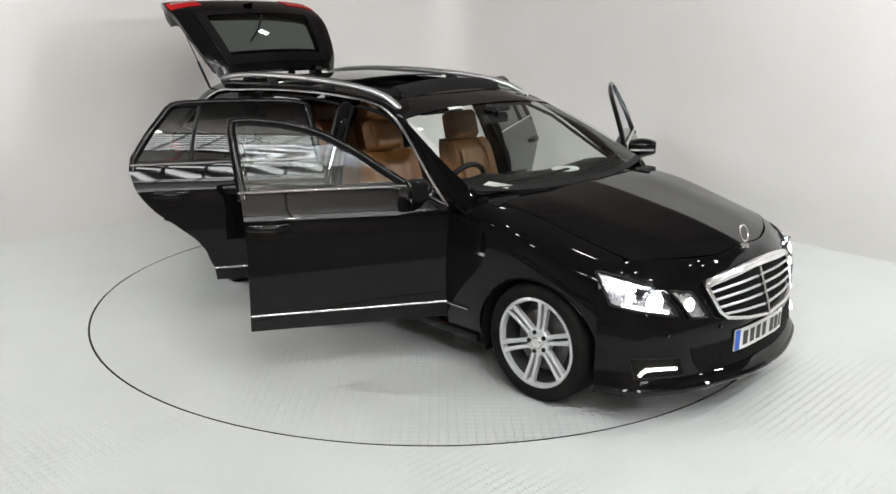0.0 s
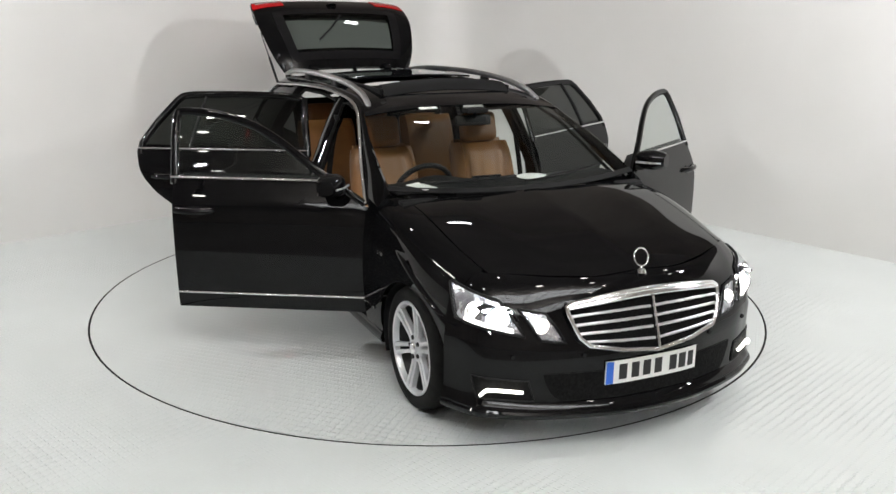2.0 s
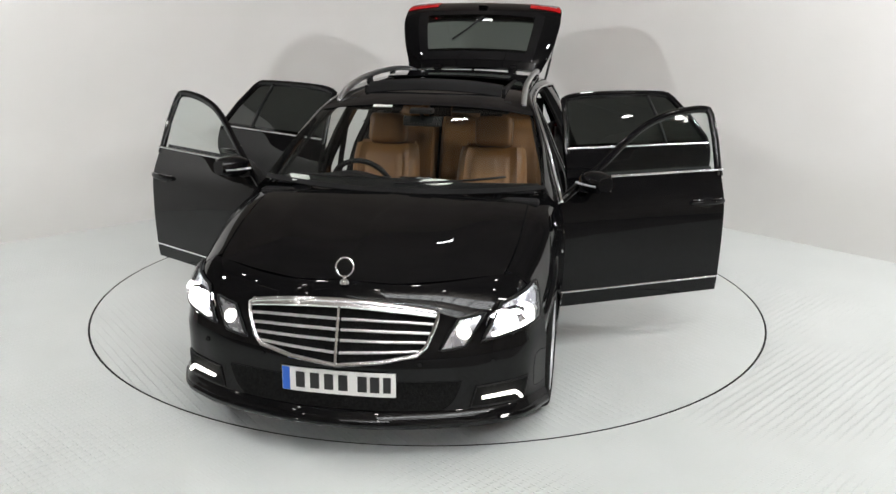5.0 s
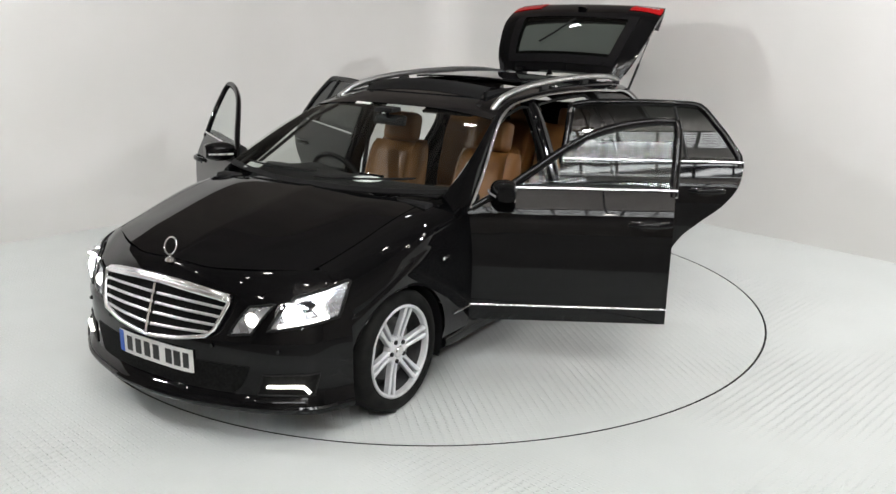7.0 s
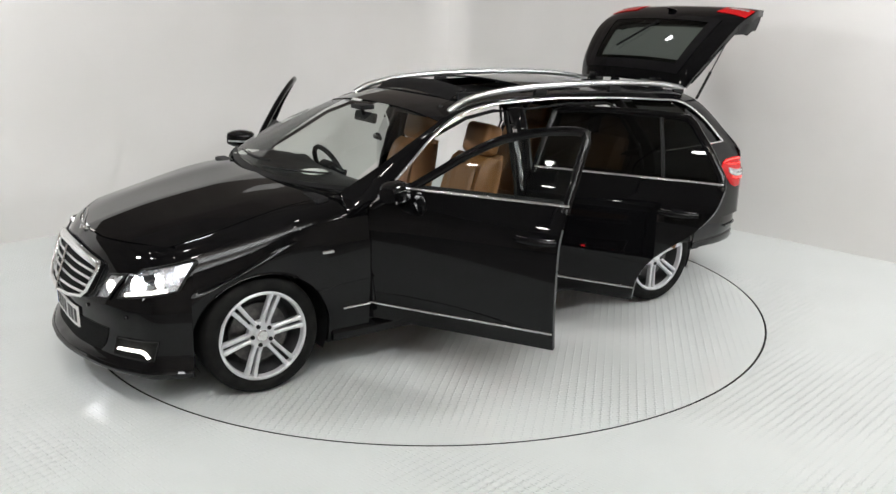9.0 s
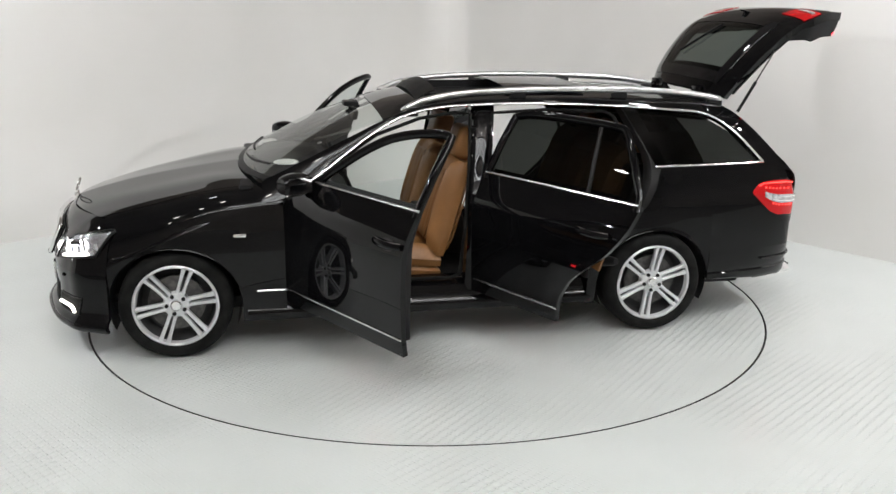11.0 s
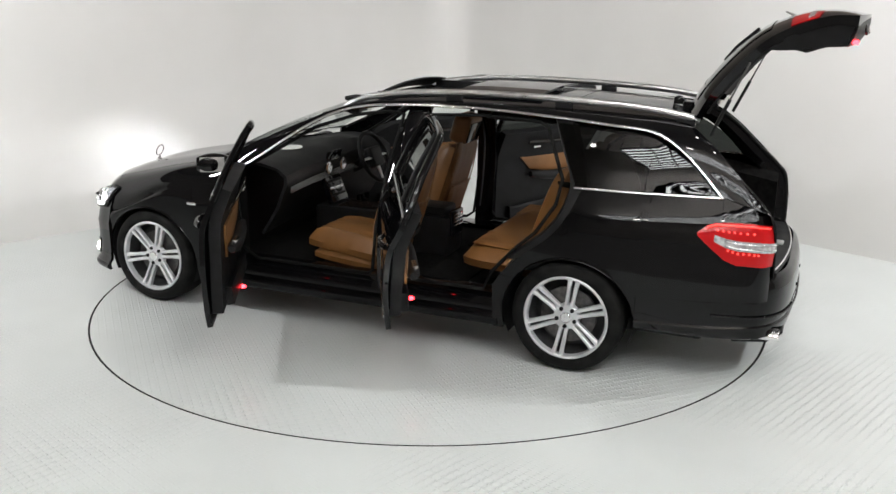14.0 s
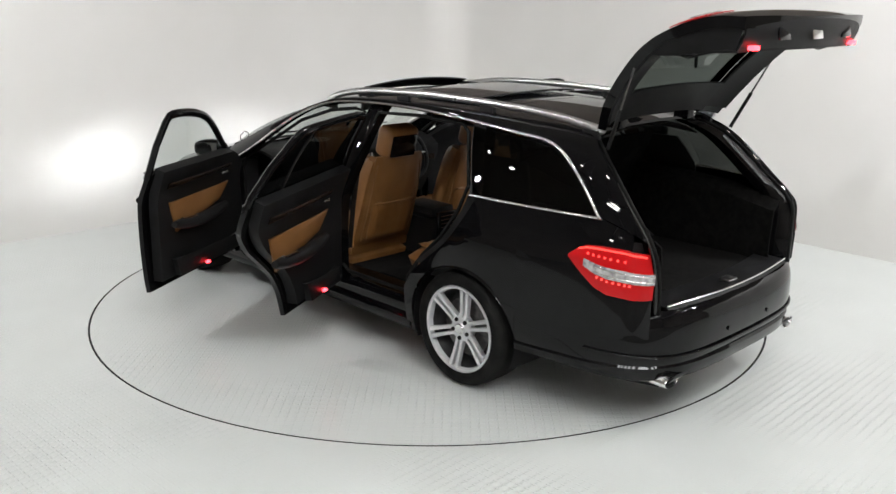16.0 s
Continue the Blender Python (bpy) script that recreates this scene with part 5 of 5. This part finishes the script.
def rear_door(s):
    d = door_skin(s, lambda z: fd_rear(z) - 0.008, rd_rear, 0.315, "rear_door")
    d["label"] = "open black rear door with dark tinted glass"
    top = [(-0.365, 1.352), (-0.5, 1.372), (-0.8, 1.378), (-1.1, 1.372), (-1.18, 1.362)]
    path = [sp(s, -0.312, 1.0, -0.012), sp(s, -0.318, 1.05, -0.012), sp(s, -0.342, 1.2, -0.012)] + curve_pts([sp(s, x, z, -0.012) for x, z in top], 20)
    path += [sp(s, -1.215, 1.335, -0.012), sp(s, -1.33, 1.2, -0.012), sp(s, -1.42, 1.07, -0.012), sp(s, -1.43, 1.0, -0.012)]
    bm = bmesh.new()
    add_tube(bm, path, 0.024, 8, 0.8, up=(0, 1, 0))
    cpart("window_frame", bm, M_PAINT, d, "black window frame")
    zt = lambda x: 1.355
    rows = []
    for k in range(23):
        f = k / 22
        row = []
        for j in range(9):
            z = BELT_Z - 0.01 + (1.358 - BELT_Z + 0.01) * j / 8
            xa = -0.32 - 0.05 * (z - BELT_Z) / 0.35
            xb = -1.42 + 0.21 * (z - BELT_Z) / 0.35
            row.append(sp(s, xa + (xb - xa) * f, z, -0.012))
        rows.append(row)
    cpart("window", grid(rows), M_TINT, d, "dark tinted rear door glass")
    cpart("window_divider", tube([sp(s, -1.10, 1.03, -0.006), sp(s, -1.065, 1.2, -0.006), sp(s, -1.02, 1.36, -0.006)], 0.011, 6), M_TRIM, d)
    door_fittings(s, d, -0.315, -1.44, -1.22, (-0.725, 0.40), "rear")
    swing(d, (-0.315, s * 0.89, 0.6), -s * RD_OPEN, LIFT * s)
    return d


# ---- floor pan and inside ----
def underbody():
    bm = box(-2.15, 1.90, -0.70, 0.70, 0.215, 0.30, 0.03)
    cpart("floor_pan", bm, M_TRIM)
    for s in (1, -1):
        rows = [[(x, s * y, z) for y, z in ((0.66, 0.20), (0.845, 0.195), (0.875, 0.215), (0.878, 0.30), (0.862, 0.352), (0.83, 0.368), (0.68, 0.368))] for x in (1.06, 0.93, 0.5, 0.0, -0.5, -0.98, -1.06)]
        bm = bmesh.new()
        add_grid(bm, rows)
        sl = cpart("door_sill", bm, M_PAINT)
        cpart("scuff_plate", box(0.0, 0.62, s * 0.79 - 0.02, s * 0.79 + 0.02, 0.367, 0.372, 0.002), M_CHROME, sl)
        cpart("kick_panel", box(0.79, 1.05, s * 0.75 - 0.07, s * 0.75 + 0.07, 0.36, 0.93, 0.02), M_TRIM)
        bm = bmesh.new()
        rows = [[(rd_rear(z) - 0.0, s * (side(-1.2, z) - 0.03), z), (rd_rear(z) - 0.03, s * (side(-1.2, z) - 0.012), z), (rd_rear(z) - 0.02, s * 0.72, z), (rd_rear(z) + 0.02, s * 0.73, z)] for z in (0.36, 0.45, 0.55, 0.65, 0.75, 0.85, 0.95, 1.04)]
        add_grid(bm, rows, close_v=True)
        cpart("rear_jamb", bm, M_TRIM)
        sd = [[Vector((rd_rear(z) - 0.03 - 0.30 * k / 4, s * (side(-1.4, z) - 0.06 - 0.02 * math.sin(math.pi * k / 4)), z)) for k in range(5)] for z in (0.55, 0.7, 0.85, 0.98, 1.06, 1.14, 1.22)]
        cpart("rear_side_trim", shell(sd, 0.012, (-1.4, s * 3, 0.8)), M_TRIM, None, "black trim panel beside the rear seat")
    cpart("firewall", box(0.98, 1.06, -0.78, 0.78, 0.25, 0.98, 0.02), M_TRIM)
    cpart("cabin_carpet", box(-1.1, 1.0, -0.72, 0.72, 0.30, 0.33, 0.01), M_CARPET)
    hl = [[Vector((x, y, z - 0.09 * (abs(y) / 0.56) ** 3)) for y in [k / 8 * 0.56 for k in range(-8, 9)]] for x, z in ((-0.82, 1.43), (-1.3, 1.42), (-1.9, 1.365))]
    cpart("headliner", shell(hl, 0.008, (-1, 0, 2)), M_HEADLINER)
    # load space
    b = cpart("boot_floor", box(-2.42, -1.48, -0.58, 0.58, 0.585, 0.612, 0.006), M_CARPET)
    for s in (1, -1):
        rows = [[(x, s * y, z) for y, z in ((0.585, 0.60), (0.58, 0.74), (0.60, 0.6 + (zt - 0.6) * 0.86), (0.70 - (1.035 - zt) * 0.4, zt))] for x, zt in ((-1.3, 1.035), (-1.8, 1.03), (-2.1, 1.005), (-2.41, 0.948))]
        rows2 = [[Vector((x, sy - s * (0.04 if x < -2.1 else 0), z)) for x, sy, z in r] for r in rows]
        cpart("boot_side", shell(rows2, 0.01, (-1.8, s * 3, 0.8)), M_CARPET)
        outer = curve_pts([(-1.94, 0.53, 1.385), (-2.02, 0.585, 1.345), (-2.115, 0.64, 1.275), (-2.28, 0.695, 1.115), (-2.435, 0.735, 0.955), (-2.468, 0.712, 0.80), (-2.472, 0.70, 0.62)], 26)
        strip = []
        for p in outer:
            strip.append([Vector((q.x, s * q.y, q.z)) for q in (p, p + Vector((-0.006, -0.02, -0.008)), p + Vector((0.0, -0.05, -0.02)), p + Vector((0.05, -0.085, -0.03)), p + Vector((0.12, -0.09, -0.03)))])
        cpart("boot_jamb", shell(strip, 0.008, (-2.2, s * 3, 1.0)), M_PAINT)
        cpart("boot_seal", tube([Vector((p.x - 0.004, s * (p.y - 0.045), p.z - 0.015)) for p in outer], 0.009, 8), M_RUBBER)
    cpart("loose_floor_mat", box(-2.36, -1.6, -0.5, 0.5, 0.612, 0.622, 0.004), M_CARPET, b)


def cushion_mesh(L, Wd, T, puff=0.02, n=12, taper=0.0, bolster=0.03):
    """A padded slab along x with raised side bolsters, centred in y, on z = 0."""
    bm = bmesh.new()
    top, bot = [], []
    for i in range(n + 1):
        f = i / n
        rt, rb = [], []
        for j in range(n + 1):
            g = -1 + 2 * j / n
            e = math.sqrt(max(0.0, (1 - abs(2 * f - 1) ** 3.2) * (1 - abs(g) ** 4)))
            w = Wd / 2 * (1 - taper * f) * (1 - 0.06 * abs(2 * f - 1) ** 6)
            h = T * (0.42 + 0.58 * e) + puff * (1 - g * g) * 0.3 + bolster * math.exp(-((abs(g) - 0.78) / 0.16) ** 2)
            h -= 0.006 * (1 if (j in (3, n - 3)) else 0) + 0.004 * (1 if i in (4, 8) and 3 < j < n - 3 else 0)
            rt.append((L * f, g * w, h))
            rb.append((L * f, g * w * 0.96, T * 0.12 * (1 - e)))
        top.append(rt), bot.append(rb)
    a, b = add_grid(bm, top), add_grid(bm, bot)
    loopa = a[0] + [r[-1] for r in a[1:]] + a[-1][-2::-1] + [r[0] for r in a[-2:0:-1]]
    loopb = b[0] + [r[-1] for r in b[1:]] + b[-1][-2::-1] + [r[0] for r in b[-2:0:-1]]
    for k in range(len(loopa)):
        bm.faces.new((loopa[k], loopa[(k + 1) % len(loopa)], loopb[(k + 1) % len(loopb)], loopb[k]))
    return bm


def moved(bm, m):
    bmesh.ops.transform(bm, matrix=m, verts=bm.verts)
    return bm


def seat(y):
    """A front seat: cushion, back, headrest with a display behind it."""
    m = pose(-0.14, y, 0.375, 0, -6, 0)
    s = cpart("front_seat", moved(cushion_mesh(0.54, 0.52, 0.13, 0.035, n=16, taper=0.08), m), M_TAN, None, "tan leather front seat")
    cpart("seat_centre", moved(cushion_mesh(0.46, 0.28, 0.02, 0.0, bolster=0), pose(-0.10, y, 0.492, 0, -6, 0)), M_TAN2, s)
    cpart("seat_base", moved(cushion_mesh(0.50, 0.50, 0.12, 0.0, n=14, taper=0.06, bolster=0.0), pose(-0.14, y, 0.31, 0, -5, 0)), M_TAN, s)
    cpart("seat_rail", box(-0.12, 0.30, y - 0.2, y + 0.2, 0.325, 0.35, 0.01), M_TRIM, s)
    bk = pose(-0.155, y, 0.455, 0, -107, 0)
    cpart("backrest", moved(cushion_mesh(0.60, 0.52, 0.13, 0.02, n=16, taper=0.12, bolster=0.04), bk @ pose(0, 0, 0, 0, 0, 0) @ Matrix.Diagonal((1, 1, -1, 1)) @ pose(0, 0, -0.02)), M_TAN, s)
    cpart("backrest_centre", moved(cushion_mesh(0.46, 0.26, 0.02, 0.0, bolster=0), bk @ Matrix.Diagonal((1, 1, -1, 1)) @ pose(0.06, 0, 0.118)), M_TAN2, s)
    cpart("seat_back_shell", moved(cushion_mesh(0.60, 0.45, 0.05, 0.01, taper=0.1, bolster=0), bk @ pose(0.03, 0, -0.01)), M_TAN2, s)
    cpart("map_pocket", moved(cushion_mesh(0.27, 0.35, 0.035, 0.01, bolster=0), bk @ pose(0.05, 0, 0.025)), M_TAN, s)
    cpart("pocket_hem", moved(tube([(0.32, -0.165, 0.052), (0.318, -0.08, 0.060), (0.318, 0.08, 0.060), (0.32, 0.165, 0.052)], 0.006, 8), bk), M_TAN2, s)
    for y_ in (-0.2, 0.2):
        cpart("piping", moved(tube([(0.04, y_, 0.022), (0.2, y_ * 1.01, 0.036), (0.4, y_ * 0.98, 0.036), (0.58, y_ * 0.90, 0.022)], 0.004, 8), bk), M_TAN2, s)
    hr = pose(-0.335, y, 1.01, 0, -106, 0)
    cpart("headrest", moved(box(0.02, 0.225, -0.128, 0.128, -0.115, 0.02, 0.05, 4), hr), M_TAN, s)
    cpart("headrest_post", tube([(-0.32, y - 0.06, 0.98), (-0.35, y - 0.06, 1.08)], 0.007, 8), M_CHROME, s)
    cpart("headrest_post", tube([(-0.32, y + 0.06, 0.98), (-0.35, y + 0.06, 1.08)], 0.007, 8), M_CHROME, s)
    cpart("headrest_display", moved(box(0.045, 0.185, -0.10, 0.10, 0.012, 0.028, 0.006), hr), M_SCREENOFF, s, "black display in the headrest")


def inside_things():
    for y in (0.37, -0.37):
        seat(y)
    # rear bench
    rb = cpart("rear_seat", moved(cushion_mesh(0.56, 1.32, 0.17, 0.03, n=20, bolster=0.01), pose(-1.26, 0, 0.40, 0, -4, 0)), M_TAN, None, "tan leather rear bench seat")
    for y, w in ((0.42, 0.46), (0.0, 0.34), (-0.42, 0.46)):
        cpart("backrest", moved(cushion_mesh(0.60, w, 0.13, 0.02, bolster=0.02), pose(-1.20, y, 0.52, 0, -110, 0) @ Matrix.Diagonal((1, 1, -1, 1))), M_TAN, rb)
        cpart("headrest", moved(box(0, 0.15, -0.12, 0.12, -0.05, 0.05, 0.04, 3), pose(-1.43, y, 1.07, 0, -106, 0)), M_TAN, rb)
    for y in (0.42, -0.42):
        cpart("seat_centre", moved(cushion_mesh(0.40, 0.34, 0.02, 0, bolster=0), pose(-1.15, y, 0.552, 0, -4, 0)), M_TAN2, rb)
    cpart("seat_backboard", moved(box(0, 0.76, -0.62, 0.62, 0.0, 0.02, 0.006), pose(-1.27, 0, 0.55, 0, -112, 0)), M_CARPET, rb)
    # dashboard
    rows = []
    for k in range(25):
        y = -0.74 + 1.48 * k / 24
        hood_ = 0.045 * math.exp(-((y + 0.37) / 0.17) ** 2) + 0.012 * math.exp(-(y / 0.14) ** 2)
        bow = -0.10 * (y / 0.74) ** 2
        rows.append([Vector((x + bow * 0.8, y, z)) for x, z in ((0.98, 0.985), (0.85, 0.995), (0.72, 0.99 + hood_ * 0.6), (0.60, 0.965 + hood_), (0.535, 0.92 + hood_ * 0.5), (0.53, 0.86), (0.56, 0.80), (0.60, 0.70), (0.68, 0.58), (0.72, 0.52))])
    ds = cpart("dashboard", shell(rows, 0.02, (1.0, 0, 0.7)), M_TRIM, None, "black soft-touch dashboard")
    cpart("wood_trim", shell([[Vector((0.520 - 0.08 * (y / 0.74) ** 2, y, z)) for z in (0.80, 0.845)] for y in [-0.7 + 1.4 * k / 16 for k in range(17)]], 0.006, (1, 0, 0.8)), M_WOOD, ds)
    cpart("display", moved(box(-0.006, 0.006, -0.10, 0.10, -0.05, 0.05, 0.005), pose(0.535, 0, 0.925, 0, -14, 0)), M_SCREENOFF, ds)
    for y in (-0.1, 0.1):
        bm = bmesh.new()
        add_lathe(bm, [(0.0, 0.0), (0.035, 0.004), (0.042, 0.0), (0.042, -0.02)], (0, 0, 0), 1, 20)
        cpart("air_vent", moved(bm, pose(0.515 - 0.08 * (y / 0.74) ** 2, y, 0.865, 0, 0, 90)), M_CHROME, ds)
    cpart("paper_note", moved(box(-0.07, 0.07, -0.05, 0.05, 0, 0.002), pose(0.90, -0.60, 1.02, 0, 4, 25)), M_PAPER, ds, "white paper note on the dashboard")
    # pale flattened oval on top of the dashboard
    bm = bmesh.new()
    bmesh.ops.create_uvsphere(bm, u_segments=16, v_segments=8, radius=0.09, matrix=pose(0.78, 0.17, 1.0) @ Matrix.Diagonal((0.9, 1.1, 0.12, 1)))
    cpart("pale_oval", bm, M_PAPER, ds, "pale flattened oval on the dashboard")
    # steering wheel on the car's right
    c = Vector((0.40, -0.37, 0.88))
    tilt = pose(c.x, c.y, c.z, 0, -66, 0)
    ring = [tilt @ Vector((0.185 * math.cos(a), 0.185 * math.sin(a), 0)) for a in (2 * math.pi * k / 40 for k in range(40))]
    sw = cpart("steering_wheel", tube(ring, 0.0165, 10, closed=True), M_TRIM, None, "black leather steering wheel")
    cpart("steering_hub", moved(box(-0.075, 0.075, -0.085, 0.085, -0.03, 0.03, 0.025, 3), tilt), M_TRIM, sw)
    for a in (90, 270, 180):
        q = radians(a)
        cpart("steering_spoke", tube([tilt @ Vector((0.06 * math.cos(q), 0.06 * math.sin(q), 0)), tilt @ Vector((0.18 * math.cos(q), 0.18 * math.sin(q), 0))], [0.022, 0.013], 8, 0.5), M_ALU, sw)
    cpart("steering_column", tube([tilt @ Vector((0, 0, -0.02)), tilt @ Vector((0, 0, -0.22))], [0.045, 0.06], 12), M_TRIM, sw)
    # console
    cs = cpart("centre_console", box(-0.40, 0.62, -0.13, 0.13, 0.33, 0.60, 0.03), M_TRIM, None, "black centre console")
    cpart("console_lid", box(-0.37, -0.06, -0.105, 0.105, 0.60, 0.665, 0.025), M_TRIM, cs)
    cpart("console_wood", box(-0.08, 0.45, -0.10, 0.10, 0.60, 0.606, 0.003), M_WOOD, cs)
    cpart("centre_stack", moved(box(-0.02, 0.02, -0.11, 0.11, -0.14, 0.14, 0.01), pose(0.55, 0, 0.74, 0, 22, 0)), M_SCREENOFF, cs)
    for k in range(4):
        cpart("button_row", moved(box(-0.024, -0.018, -0.09, 0.09, -0.10 + 0.05 * k, -0.08 + 0.05 * k, 0.003), pose(0.55, 0, 0.74, 0, 22, 0)), M_CHROME if k == 1 else M_TRIM, cs)
    vent = cpart("rear_vent", box(-0.425, -0.39, -0.09, 0.09, 0.47, 0.64, 0.012), M_SCREENOFF, cs, "black rear air vent panel")
    for k in range(4):
        cpart("vent_slat", box(-0.431, -0.424, -0.075, 0.075, 0.535 + 0.025 * k, 0.541 + 0.025 * k, 0.002), M_CHROME, vent)
    # mirror inside
    im = cpart("inner_mirror", moved(box(-0.02, 0.015, -0.12, 0.12, -0.032, 0.032, 0.012), pose(0.33, 0, 1.285, 0, -12, 0)), M_TRIM)
    cpart("mirror_stem", tube([(0.34, 0, 1.30), (0.36, 0, 1.345)], 0.012, 8), M_TRIM, im)
    cpart("sensor_box", box(0.30, 0.40, -0.07, 0.07, 1.335, 1.365, 0.01), M_TRIM, im)
    for s in (1, -1):
        cpart("sun_visor", moved(box(-0.07, 0.07, -0.18, 0.18, -0.008, 0.008, 0.006), pose(0.14, s * 0.34, 1.36, 0, 22, 0)), M_HEADLINER)


def small_things():
    """Belts, seals, sticker, switches, sensors and the bumper's trim lines."""
    cpart("windscreen_sticker", moved(box(-0.002, 0.002, -0.06, 0.06, -0.011, 0.011), pose(0.245, -0.27, 1.362, 0, -62, 0)), M_PAPER, None, "small white sticker")
    for s in (1, -1):
        belt = [Vector((-0.33, s * 0.66, 1.24)), Vector((-0.345, s * 0.70, 1.05)), Vector((-0.33, s * 0.735, 0.8)), Vector((-0.30, s * 0.75, 0.5))]
        cpart("seat_belt", tube(curve_pts(belt, 12), 0.02, 6, 0.12, up=(1, 0, 0)), M_TRIM)
        cpart("belt_guide", box(-0.36, -0.315, s * 0.665 - 0.02, s * 0.665 + 0.02, 1.22, 1.27, 0.008), M_TRIM)
        # rubber seals of the door openings
        fo = [sp(s, 0.76, 0.945, -0.075), sp(s, 0.5, 1.095, -0.06), sp(s, 0.26, 1.24, -0.05), sp(s, 0.0, 1.325, -0.045), sp(s, -0.22, 1.355, -0.045), sp(s, -0.315, 1.345, -0.05), sp(s, -0.28, 1.05, -0.06), sp(s, -0.24, 0.7, -0.06), sp(s, -0.21, 0.42, -0.06), sp(s, -0.165, 0.385, -0.09), sp(s, 0.64, 0.385, -0.09), sp(s, 0.74, 0.45, -0.09), sp(s, 0.77, 0.88, -0.08)]
        cpart("door_seal", tube(fo, 0.011, 8, closed=True), M_RUBBER)
        ro = [sp(s, -0.45, 1.35, -0.045), sp(s, -0.8, 1.365, -0.045), sp(s, -1.16, 1.355, -0.045), sp(s, -1.22, 1.32, -0.05), sp(s, -1.345, 1.06, -0.06), sp(s, -1.33, 0.93, -0.06), sp(s, -1.23, 0.77, -0.06), sp(s, -1.10, 0.65, -0.06), sp(s, -0.97, 0.5, -0.07), sp(s, -0.92, 0.39, -0.08), sp(s, -0.40, 0.39, -0.08), sp(s, -0.355, 0.45, -0.06), sp(s, -0.375, 0.8, -0.06), sp(s, -0.40, 1.05, -0.06)]
        cpart("door_seal", tube(ro, 0.011, 8, closed=True), M_RUBBER)
        cpart("grab_handle", tube(curve_pts([(-0.85, s * 0.57, 1.375), (-0.88, s * 0.555, 1.345), (-1.04, s * 0.555, 1.345), (-1.07, s * 0.57, 1.372)], 10), 0.009, 8), M_TRIM)
        # side skirt under the doors
        sk = [[Vector((x, s * y, z)) for y, z in ((0.86, 0.30), (0.895, 0.27), (0.905, 0.235), (0.895, 0.205), (0.84, 0.20))] for x in (1.04, 0.8, 0.2, -0.4, -0.9, -1.03)]
        cpart("side_skirt", shell(sk, 0.008, lambda p: Vector((p.x, 0, 0.3))), M_PAINT)
    # rear bumper: sensors and a trim line
    for y in (-0.52, -0.2, 0.2, 0.52):
        x = -2.606 + 0.085 * (abs(y) / 0.6) ** 2.6
        bm = bmesh.new()
        bmesh.ops.create_cone(bm, cap_ends=True, segments=16, radius1=0.011, radius2=0.010, depth=0.008, matrix=pose(x, y, 0.46, 0, 90, 0))
        cpart("parking_sensor", bm, M_PAINT)
    line = curve_pts([(-2.605, 0, 0.40), (-2.60, 0.25, 0.40), (-2.575, 0.48, 0.40), (-2.513, 0.655, 0.403), (-2.40, 0.772, 0.41), (-2.2, 0.856, 0.42)], 20)
    cpart("bumper_crease", tube([Vector((p.x, -p.y, p.z)) for p in line[:0:-1]] + line, 0.006, 8), M_PAINT)
    # floor mats
    for x0, x1 in ((0.36, 0.78), (-0.72, -0.42)):
        for y in (0.4, -0.4):
            cpart("floor_mat", box(x0, x1, y - 0.2, y + 0.2, 0.331, 0.341, 0.004), M_CARPET)
    for y, n in ((-0.37, 2),):
        for k in range(n):
            cpart("pedal", moved(box(-0.012, 0.012, -0.035, 0.035, -0.05, 0.05, 0.006), pose(0.80, y - 0.07 + 0.14 * k, 0.46, 0, -35, 0)), M_DISC)


hood()
front_bumper()
grille()
windscreen()
roof()
tailgate()
rear_bumper()
underbody()
for s in (1, -1):
    fender(s)
    headlight(s)
    side_frame(s)
    quarter(s)
    tail_light(s)
    front_door(s)
    rear_door(s)
    for axle in (AXLE_F, AXLE_R):
        arch_liner(s, axle)
        wheel(axle, s)
inside_things()
small_things()


def motions():
    for thing in (CAR, TURNTABLE):
        walk(thing, [(t, pose(0, 0, 0, 0, 0, a)) for t, a in HEADING])


motions()
